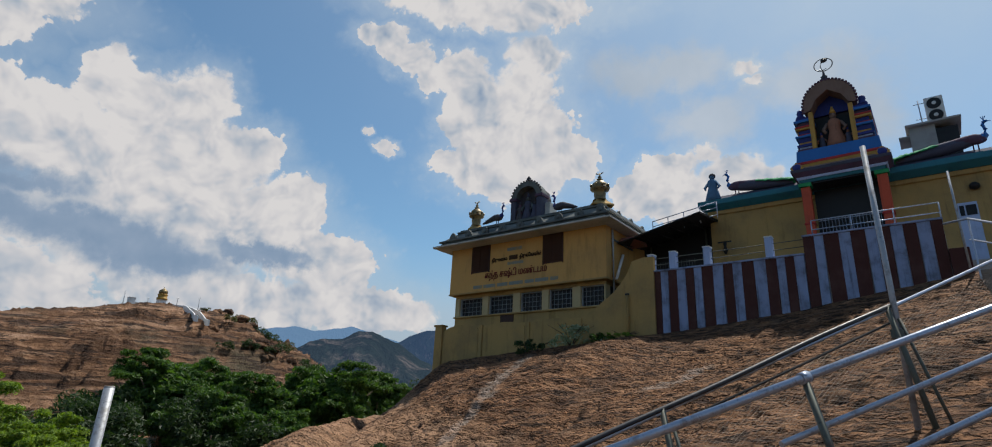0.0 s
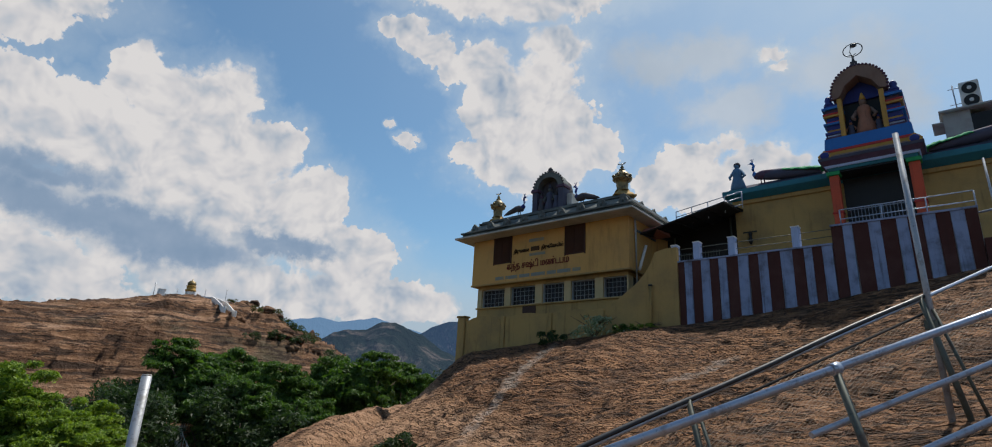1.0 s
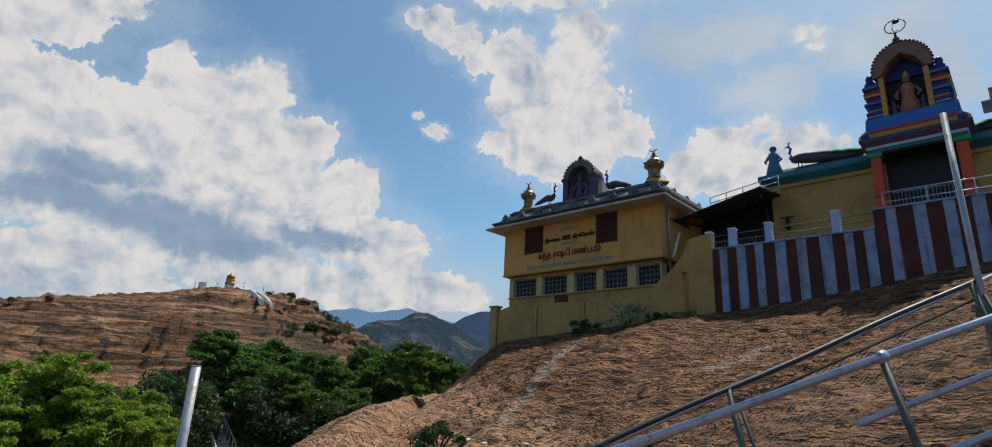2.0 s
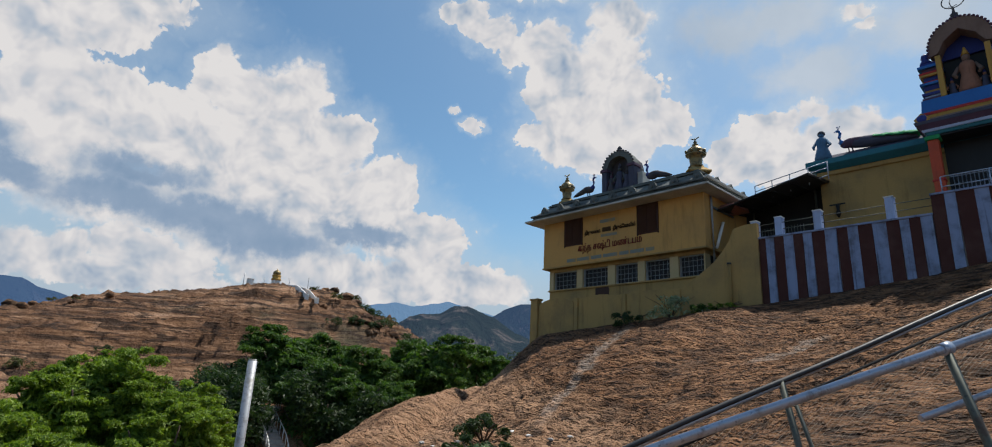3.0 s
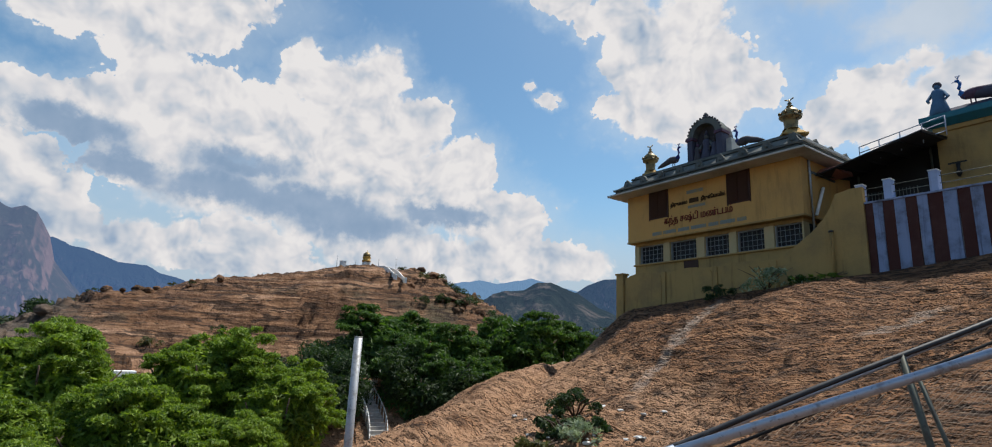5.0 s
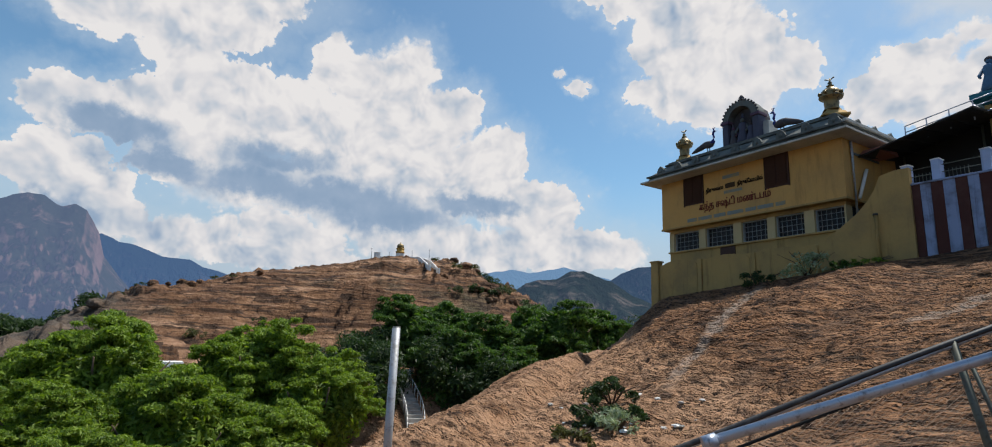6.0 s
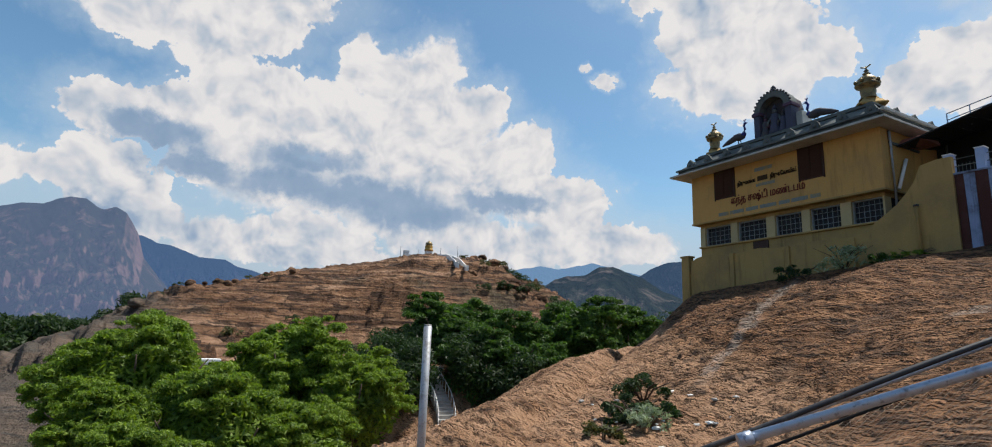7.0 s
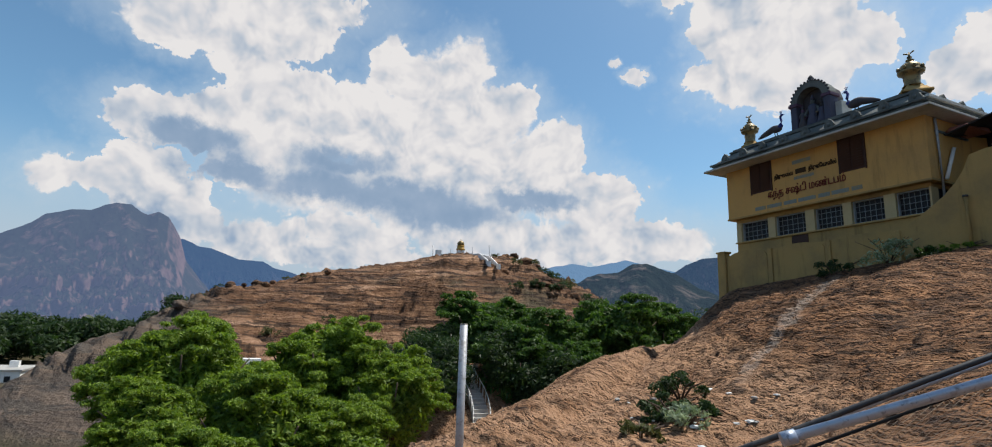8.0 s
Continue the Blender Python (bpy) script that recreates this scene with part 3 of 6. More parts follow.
def prism(points, y0, y1, bm=None, slot=0):
    """An outline in x and z, drawn out from y0 to y1."""
    bm = bm or bmesh.new()
    a = [bm.verts.new((x, y0, z)) for x, z in points]
    b = [bm.verts.new((x, y1, z)) for x, z in points]
    bm.faces.new(a).material_index = slot
    bm.faces.new(b[::-1]).material_index = slot
    for i in range(len(a)):
        j = (i + 1) % len(a)
        bm.faces.new((a[j], a[i], b[i], b[j])).material_index = slot
    return bm


def frustum(lower, upper, bm=None, slot=0):
    """Between two level rectangles, each x0, y0, x1, y1, z."""
    bm = bm or bmesh.new()
    rows = []
    for x0, y0, x1, y1, z in (lower, upper):
        rows.append([bm.verts.new(c) for c in ((x0, y0, z), (x1, y0, z), (x1, y1, z), (x0, y1, z))])
    a, b = rows
    bm.faces.new(a[::-1]).material_index = slot
    bm.faces.new(b).material_index = slot
    for i in range(4):
        j = (i + 1) % 4
        bm.faces.new((a[i], a[j], b[j], b[i])).material_index = slot
    return bm


def floor_at(x, y):
    return float(height(np.array(float(x)), np.array(float(y))))


def lettering(body, x0, x1, z, size, y, mat, parent, label):
    """A line of raised letters that fills x0 to x1."""
    cu = bpy.data.curves.new("letters", "FONT")
    cu.body, cu.size, cu.extrude, cu.resolution_u = body, size, 0.02, 2
    tmp = bpy.data.objects.new("letters", cu)
    me = bpy.data.meshes.new_from_object(tmp)
    co = np.array([v.co[:] for v in me.vertices])
    w = co[:, 0].max() - co[:, 0].min()
    s = (x1 - x0) / w
    o = ORIGIN[parent]
    for v, c in zip(me.vertices, co):
        v.co = (x0 + (c[0] - co[:, 0].min()) * s - o.x, y - c[2] - o.y, z + c[1] - o.z)
    bpy.data.objects.remove(tmp)
    me.materials.clear()
    me.materials.append(mat)
    ob = new("letters", me)
    ob.parent = parent
    ORIGIN[ob] = o
    return tagged(ob, label)


# ---- the ground ----
def sstep(v, a, b):
    t = np.clip((v - a) / (b - a), 0, 1)
    return t * t * (3 - 2 * t)


def grid_noise(x, y, size, seed):
    """Smooth value noise on a lattice, from -1 to 1."""
    u, v = np.asarray(x, float) / size + 1000.0, np.asarray(y, float) / size + 1000.0
    i, j = np.floor(u).astype(np.int64), np.floor(v).astype(np.int64)
    f, g = u - i, v - j
    f, g = f * f * (3 - 2 * f), g * g * (3 - 2 * g)

    def lattice(a, b):
        h = (a * 374761393 + b * 668265263 + seed * 69069) & 0x7FFFFFFF
        h = ((h ^ (h >> 13)) * 1274126177) & 0x7FFFFFFF
        return ((h ^ (h >> 16)) & 0xFFFF) / 32767.5 - 1

    return (lattice(i, j) * (1 - f) + lattice(i + 1, j) * f) * (1 - g) + (lattice(i, j + 1) * (1 - f) + lattice(i + 1, j + 1) * f) * g


def rough(x, y, size, seed, octaves=4, fall=0.55):
    out, amp, total = 0, 1.0, 0
    for k in range(octaves):
        out = out + amp * grid_noise(x, y, size / 2.1 ** k, seed + k)
        total, amp = total + amp, amp * fall
    return out / total


def dome(x, y, az, dist, wide, deep, high, power=1.0):
    """A rounded rock hill: wide across and deep along the line that points to it at the azimuth az."""
    a = np.radians(az)
    cx, cy = -np.sin(a) * dist, np.cos(a) * dist
    u = ((x - cx) * np.cos(a) + (y - cy) * np.sin(a)) / wide
    v = (-(x - cx) * np.sin(a) + (y - cy) * np.cos(a)) / deep
    return high * np.clip(1 - (u * u + v * v), 0, 1) ** power


def ledges(x, y, z, size, thick, seed):
    """Peeling sheets of stone: small overhanging steps along the contours."""
    t = (z + 0.5 * thick * rough(x, y, size * 2.2, seed)) / thick + 2.6 * rough(x, y, size * 1.4, seed + 9, 4)
    saw = t - np.floor(t)
    keep = sstep(rough(x, y, size * 1.2, seed + 20), -0.25, 0.35)
    return thick * 0.75 * keep * (sstep(saw, 0.0, 0.18) * (1 - saw) - 0.3)


def flakes(x, y, period, thick, seed):
    """Sheets that peel off in short steps across the slope, each with its broken edge facing downhill."""
    u = y / period + 2.2 * rough(x * 0.6, y, period * 5, seed, 4, 0.6) + 0.25 * x / period
    saw = u - np.floor(u)
    keep = sstep(rough(x * 0.45, y * 1.3, period * 3, seed + 5, 3), -0.22, 0.25)
    return thick * keep * (sstep(saw, 0.0, 0.16) * (1 - saw) - 0.3)


def height(x, y):
    """The ground's height, from the eye's level."""
    r = np.hypot(x, y)
    # lower slab, whose left edge runs away from the path and drops into the valley
    slab = -1.6 + (1.25 * sstep(y, 2.5, 15.5) - 1.3 * sstep(y, 9, 20)) * sstep(-x, 4, 8) + 1.3 * sstep(y, 9, 20) + 0.16 * rough(x, y, 3.5, 1)
    left = -0.745 * (x + 7.5) - 0.667 * (y - 2.4) + 0.5 * rough(x, y, 4, 30)
    drop = np.clip(left, 0, None)
    # the dome that carries the temple
    foot = np.where(x > -7, 2 - 1.1 * (x + 1.8), 7.7 - 0.33 * (x + 7))
    foot = np.clip(foot, -6, 14)
    top = np.where(x > -7.8, 2.93 + 0.115 * (x + 7.8) + 0.055 * np.clip(x + 3.2, 0, None), 2.93 + 0.08 * (x + 7.8))
    top = np.clip(top, -2, 4.6)
    t = np.clip((y - foot) / (19.4 - foot), 0, 1)
    rise = -1.35 + (top + 1.35) * (1 - (1 - t) ** (1.0 + 0.42 * sstep(-x, 4, 9)))
    rise = rise - 0.25 * sstep(r, 7.0, 2.0) - 4.0 * t ** 3 * (1 - t) * sstep(x, -9, -6)
    flank = 0.735 * (x + 11.3) + 0.678 * (y - 9.1) + 0.35 * rough(x, y, 2.5, 31)
    side = sstep(flank, -0.7, 2.4)
    # a dark cleft parts the dome from the slab
    near = slab + np.clip(rise - slab, 0, None) * side - 0.32 * np.exp(-((flank + 0.6) / 0.35) ** 2) * sstep(-x, 8, 10)
    calm = sstep(r, 3.5, 8) * (1 - 0.8 * sstep(y, 17, 19))
    near = near + (0.16 * rough(x, y, 2.6, 2) + 0.06 * (0.5 - np.abs(rough(x, y * 1.8, 0.9, 77, 4))) + flakes(x, y, 0.17, 0.04, 40) + flakes(x, y, 0.55, 0.06, 50) + 0.7 * ledges(x, y, near, 2.2, 0.24, 50)) * calm
    near = near - calm * (0.05 * sstep(rough(x * 0.6, y * 3.2, 0.9, 91, 3), 0.05, 0.40) + 0.08 * (1 - sstep(np.abs(rough(x * 0.55, y * 2.6, 0.9, 95, 4)), 0.01, 0.13)) * (1 - 0.6 * sstep(near, -0.4, -1.0)) + 0.05 * (1 - sstep(np.abs(rough(x, y * 2.4, 0.5, 97, 3)), 0.02, 0.2)))
    near = near - 0.35 * drop ** 1.25
    near = near - np.clip(y - 34, 0, None) * 0.5 - np.clip(x - 14, 0, None) * 0.1
    valley = -13.0 + 1.2 * rough(x, y, 40, 3)
    mounds = [dome(x, y, 67.0, 212, 46, 75, 40.6, 0.6), dome(x, y, 77, 214, 50, 75, 35.0, 0.65), dome(x, y, 86, 200, 44, 75, 24.5, 0.75),
              dome(x, y, 93, 135, 26, 70, 12.5, 0.9), dome(x, y, 59, 200, 32, 60, 31, 0.75), dome(x, y, 68, 72, 22, 22, 10.5, 0.8), dome(x, y, 66.8, 45, 9, 12, 11.5, 0.35)]
    hills = sum(m ** 7.0 for m in mounds) ** (1 / 7.0)
    body = np.minimum(hills, 8) / 8
    hills = hills + body * (1.6 * rough(x, y, 26, 4) + 1.5 * ledges(x, y, hills, 9, 1.6, 60) + 1.7 * ledges(x, y, hills, 22, 3.4, 70)) * sstep(r, 60, 110)
    across, ahead = 0.21 * x + 0.98 * y, -0.98 * x + 0.21 * y
    hills = hills - body * (1.3 * sstep(rough(across, ahead * 2.4, 11, 101, 4), 0.05, 0.4) + 0.8 * sstep(rough(across * 2.0, ahead, 9, 107, 3), 0.1, 0.5)) * sstep(r, 60, 110)
    return np.maximum(near, valley + hills)


def ground_mesh(mat):
    """One sheet from the eye's feet to the horizon, finest where the path looks."""
    az = np.radians(np.concatenate([np.arange(-12, 112, 0.19), np.arange(112, 348, 1.5)]))
    rad = np.concatenate([np.geomspace(0.6, 5, 40, endpoint=False), np.linspace(5, 20, 350, endpoint=False), np.linspace(20, 27, 60, endpoint=False), np.geomspace(27, 130, 50, endpoint=False), np.linspace(130, 300, 130, endpoint=False), np.geomspace(300, 4700, 30)])
    n_az, n_r = len(az), len(rad)
    a, r = np.meshgrid(az, rad)
    x, y = -np.sin(a) * r, np.cos(a) * r
    verts = np.stack([x, y, height(x, y) + E], -1).reshape(-1, 3)
    i, j = np.meshgrid(np.arange(n_r - 1), np.arange(n_az), indexing="ij")
    k = (j + 1) % n_az
    faces = np.stack([i * n_az + j, i * n_az + k, (i + 1) * n_az + k, (i + 1) * n_az + j], -1).reshape(-1, 4)
    me = bpy.data.meshes.new("ground")
    verts = np.vstack([verts, [[0, 0, floor_at(0, 0) + E]]])
    cap = [(len(verts) - 1, q, (q + 1) % n_az) for q in range(n_az)]
    me.from_pydata(verts.tolist(), [], faces[:, ::-1].tolist() + cap)
    me.polygons.foreach_set("use_smooth", [True] * len(me.polygons))
    me.materials.append(mat)
    return tagged(new("ground", me), "weathered brown granite hillside with peeling ledges", "ground", kind="structure")


def ridge(name, dist, skyline, seed, mat, label, depth=900, jag=0.03):
    """A far mountain: a skyline of azimuths and elevations, with spurs and gullies down its flank."""
    n_a, n_d = 360, 80
    az1, az0 = skyline[0][0], skyline[-1][0]
    az = np.linspace(az1, az0, n_a)
    crest = np.interp(-az, [-a for a, e in skyline], [e for a, e in skyline])
    arc = az * dist * 0.01745
    top = dist * np.tan(np.radians(crest)) + dist * jag * 0.06 * rough(arc, arc * 0, 90, seed + 7, 5)
    verts = []
    for i in range(n_d):
        s = i / (n_d - 1)
        down = (1 - s) * depth
        spur = 1 - 2 * np.abs(rough(arc + 0.25 * down, np.full_like(az, down * 0.45), depth * 0.30, seed, 6, 0.62))
        crag = rough(arc, np.full_like(az, down * 0.8), depth * 0.09, seed + 3, 4, 0.6)
        up = 0.42 * s + 0.58 * s ** 3.2
        z = top * (up + s * (1 - s) * (0.42 * spur + 0.34 * crag))
        dd = dist - down - depth * (0.16 * spur + 0.10 * crag) * (1 - s)
        verts.append(np.stack([-np.sin(np.radians(az)) * dd, np.cos(np.radians(az)) * dd, z - 30 * (1 - s) + E], -1))
    verts = np.concatenate(verts)
    i, j = np.meshgrid(np.arange(n_d - 1), np.arange(n_a - 1), indexing="ij")
    faces = np.stack([i * n_a + j, i * n_a + j + 1, (i + 1) * n_a + j + 1, (i + 1) * n_a + j], -1).reshape(-1, 4)
    me = bpy.data.meshes.new(name)
    me.from_pydata(verts.tolist(), [], faces[:, ::-1].tolist())
    me.polygons.foreach_set("use_smooth", [True] * len(me.polygons))
    me.materials.append(mat)
    return tagged(new(name, me), label, "mountain", kind="structure")


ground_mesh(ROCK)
# each range's haze is painted: a blue glow from its own material
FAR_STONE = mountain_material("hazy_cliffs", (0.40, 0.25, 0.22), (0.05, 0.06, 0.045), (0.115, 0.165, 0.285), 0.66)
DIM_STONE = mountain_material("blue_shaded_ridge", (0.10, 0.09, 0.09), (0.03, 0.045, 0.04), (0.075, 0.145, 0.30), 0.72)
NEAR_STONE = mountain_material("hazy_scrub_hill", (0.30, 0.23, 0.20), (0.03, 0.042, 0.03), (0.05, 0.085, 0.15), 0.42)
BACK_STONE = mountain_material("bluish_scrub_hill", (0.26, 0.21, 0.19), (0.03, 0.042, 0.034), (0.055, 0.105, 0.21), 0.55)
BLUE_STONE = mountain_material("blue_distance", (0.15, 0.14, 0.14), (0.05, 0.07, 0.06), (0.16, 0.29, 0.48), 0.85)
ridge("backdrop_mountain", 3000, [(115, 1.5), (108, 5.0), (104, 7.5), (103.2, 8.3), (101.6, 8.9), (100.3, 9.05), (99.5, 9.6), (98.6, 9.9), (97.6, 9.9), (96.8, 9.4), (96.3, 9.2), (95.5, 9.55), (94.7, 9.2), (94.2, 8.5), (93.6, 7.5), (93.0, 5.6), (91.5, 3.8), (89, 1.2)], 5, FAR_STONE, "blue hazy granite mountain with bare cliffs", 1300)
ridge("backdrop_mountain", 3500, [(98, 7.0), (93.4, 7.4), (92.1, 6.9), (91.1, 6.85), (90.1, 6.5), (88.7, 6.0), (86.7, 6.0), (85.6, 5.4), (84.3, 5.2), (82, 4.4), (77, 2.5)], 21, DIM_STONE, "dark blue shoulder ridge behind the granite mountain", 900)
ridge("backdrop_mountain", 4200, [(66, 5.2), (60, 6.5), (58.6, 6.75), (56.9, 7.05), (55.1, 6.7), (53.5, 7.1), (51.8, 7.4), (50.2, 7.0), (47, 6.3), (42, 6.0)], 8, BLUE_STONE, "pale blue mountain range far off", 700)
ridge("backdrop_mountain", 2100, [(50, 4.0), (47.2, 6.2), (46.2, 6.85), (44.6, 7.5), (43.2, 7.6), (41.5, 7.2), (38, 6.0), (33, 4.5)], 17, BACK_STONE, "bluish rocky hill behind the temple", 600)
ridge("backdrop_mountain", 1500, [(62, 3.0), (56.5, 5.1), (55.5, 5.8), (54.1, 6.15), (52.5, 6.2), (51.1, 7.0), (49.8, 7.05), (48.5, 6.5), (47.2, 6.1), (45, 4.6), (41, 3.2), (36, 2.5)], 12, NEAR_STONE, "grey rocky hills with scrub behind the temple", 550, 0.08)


# ---- the festival hall ----
def kalasam(x, y, z, high, wide, label):
    """A gilded pot finial on a stepped base."""
    t = thing("roof_finial", x, y, z, label, "finial", "gilded pot finials")
    part("base", lathe(x, y, [(wide * 1.15, z), (wide * 1.15, z + .05 * high), (wide * .95, z + .07 * high), (wide * .78, z + .13 * high), (wide * .6, z + .16 * high), (wide * .58, z + .2 * high)], 4), YELLOW, t, "stepped ochre base")
    part("pot", lathe(x, y, [(wide * .56, z + .2 * high), (wide * .46, z + .23 * high), (wide * .42, z + .30 * high), (wide * .46, z + .38 * high), (wide * .44, z + .46 * high), (wide * .70, z + .50 * high), (wide * .74, z + .54 * high), (wide * .60, z + .57 * high), (wide * .62, z + .62 * high), (wide * .54, z + .68 * high), (wide * .34, z + .74 * high), (wide * .18, z + .78 * high)], 16), GILT, t, "tarnished gilded pot")
    part("spire", lathe(x, y, [(wide * .18, z + .77 * high), (wide * .24, z + .81 * high), (wide * .10, z + .84 * high), (wide * .15, z + .88 * high), (wide * .06, z + .92 * high), (wide * .03, z + high)], 12), GILT, t, "", True)
    for k in (-1, 1):
        part("tip_wing", rod((x, y, z + .95 * high), (x + .3 * k * wide, y, z + 1.0 * high), .018, .03, 6), GILT, t)
    for k in range(8):
        a = k * math.pi / 4
        cx, cy = x + wide * .68 * math.cos(a), y + wide * .68 * math.sin(a)
        part("petal", egg((cx, cy, z + .60 * high), (wide * .11, wide * .11, high * .05), seg=8), GILT, t)


def peacock(x, y, z, s, face, colours, label, tail=1.0):
    """A standing peacock statue; face is 1 towards +x, -1 towards -x. One mesh."""
    bm = bmesh.new()
    f = face * s
    chain([(x + .02 * f, y, z + .18 * s), (x + .18 * f, y, z + .34 * s), (x + .22 * f, y, z + .52 * s), (x + .17 * f, y, z + .68 * s), (x + .22 * f, y, z + .78 * s)], [.13 * s, .10 * s, .055 * s, .05 * s, .06 * s], 10, bm, 0)
    egg((x + .25 * f, y, z + .79 * s), (.075 * s, .05 * s, .05 * s), None, bm, 0, 8)
    rod((x + .30 * f, y, z + .79 * s), (x + .40 * f, y, z + .76 * s), .022 * s, .004 * s, 6, bm, 0)
    for k in (-1, 0, 1):
        rod((x + .22 * f, y, z + .83 * s), (x + (.22 + .05 * k) * f, y, z + .95 * s), .008 * s, .012 * s, 5, bm, 0)
        egg((x + (.22 + .05 * k) * f, y, z + .95 * s), (.02 * s, .02 * s, .02 * s), None, bm, 0, 6)
    egg((x - .10 * f, y, z + .24 * s), (.32 * s, .16 * s, .17 * s), Matrix.Rotation(face * radians(8), 4, "Y"), bm, 1, 14)
    chain([(x - .25 * f, y, z + .26 * s), (x - .6 * f * tail, y, z + .2 * s), (x - 1.0 * f * tail, y, z + .12 * s), (x - 1.35 * f * tail, y, z + .05 * s)], [.15 * s, .13 * s, .10 * s, .03 * s], 10, bm, 2)
    for dx in (-.04, -.16):
        rod((x + dx * f, y, z + .12 * s), (x + dx * f, y + .04 * s, z - .12 * s), .02 * s, .02 * s, 6, bm, 1)
    return single("peacock_statue", bm, colours, x, y, z - .12 * s, label, "statue", "painted peacock statues", smooth=False)


def figure(x, y, z, s, mats, label, name="statue", crowned=True, stout=1.0):
    """A seated or standing devotional statue as one plain shape."""
    bm = bmesh.new()
    lathe(x, y, [(r * s * stout, z + h * s) for r, h in ((.20, 0), (.23, .1), (.17, .35), (.13, .5), (.16, .68), (.12, .78), (.05, .82))], 12, bm, 0)
    egg((x, y, z + .90 * s), (.085 * s, .085 * s, .10 * s), None, bm, 1, 10)
    if crowned:
        rod((x, y, z + .96 * s), (x, y, z + 1.16 * s), .085 * s, .02 * s, 8, bm, 2)
    else:
        egg((x, y + .03 * s, z + .95 * s), (.115 * s, .11 * s, .11 * s), None, bm, 2, 10)
    for k in (-1, 1):
        chain([(x + .14 * k * s, y, z + .7 * s), (x + .25 * k * s, y - .05 * s, z + .52 * s), (x + .2 * k * s, y - .14 * s, z + .42 * s)], [.05 * s, .045 * s, .035 * s], 8, bm, 1)
    return single(name, bm, mats, x, y, z, label, "statue")


def grid_window(x0, x1, z0, z1, y, parent):
    """A recessed barred window."""
    w = part("window", box(x0, y + .10, z0, x1, y + .14, z1), GLASS, parent, "dark dusty glass behind an iron grid")
    fr = bmesh.new()
    for a in ((x0, y - .01, z0, x0 + .04, y + .1, z1), (x1 - .04, y - .01, z0, x1, y + .1, z1), (x0 + .04, y - .01, z0, x1 - .04, y + .1, z0 + .04), (x0 + .04, y - .01, z1 - .04, x1 - .04, y + .1, z1)):
        box(*a, bm=fr)
    part("frame", fr, GRILLE, w)
    for k in range(1, 6):
        x = x0 + (x1 - x0) * k / 6
        part("bar", rod((x, y + .05, z0 + .03), (x, y + .05, z1 - .03), .011, seg=6), GRILLE, w)
    for k in range(1, 4):
        z = z0 + (z1 - z0) * k / 4
        part("bar", rod((x0 + .03, y + .04, z), (x1 - .03, y + .04, z), .011, seg=6), GRILLE, w)


def shutter(x0, x1, z0, z1, y, parent):
    s = part("shutter", box(x0, y - .03, z0, x1, y + .03, z1, .008), SHUTTER, parent, "closed dark brown wooden shutter")
    mid = (x0 + x1) / 2
    for a, b in ((x0 + .05, mid - .03), (mid + .03, x1 - .05)):
        for k in range(12):
            z = z0 + .07 + (z1 - z0 - .14) * k / 12
            bm = box(a, -.008, 0, b, .008, (z1 - z0) / 12 * .8)
            bmesh.ops.rotate(bm, verts=bm.verts, cent=(0, 0, 0), matrix=Matrix.Rotation(radians(28), 3, "X"))
            bmesh.ops.translate(bm, verts=bm.verts, vec=(0, y - .045, z))
            part("slat", bm, SHUTTER, s)
    for a in (x0 - .04, x1):
        part("jamb", box(a, y - .05, z0 - .04, a + .04, y + .03, z1 + .04), SHUTTER, s)


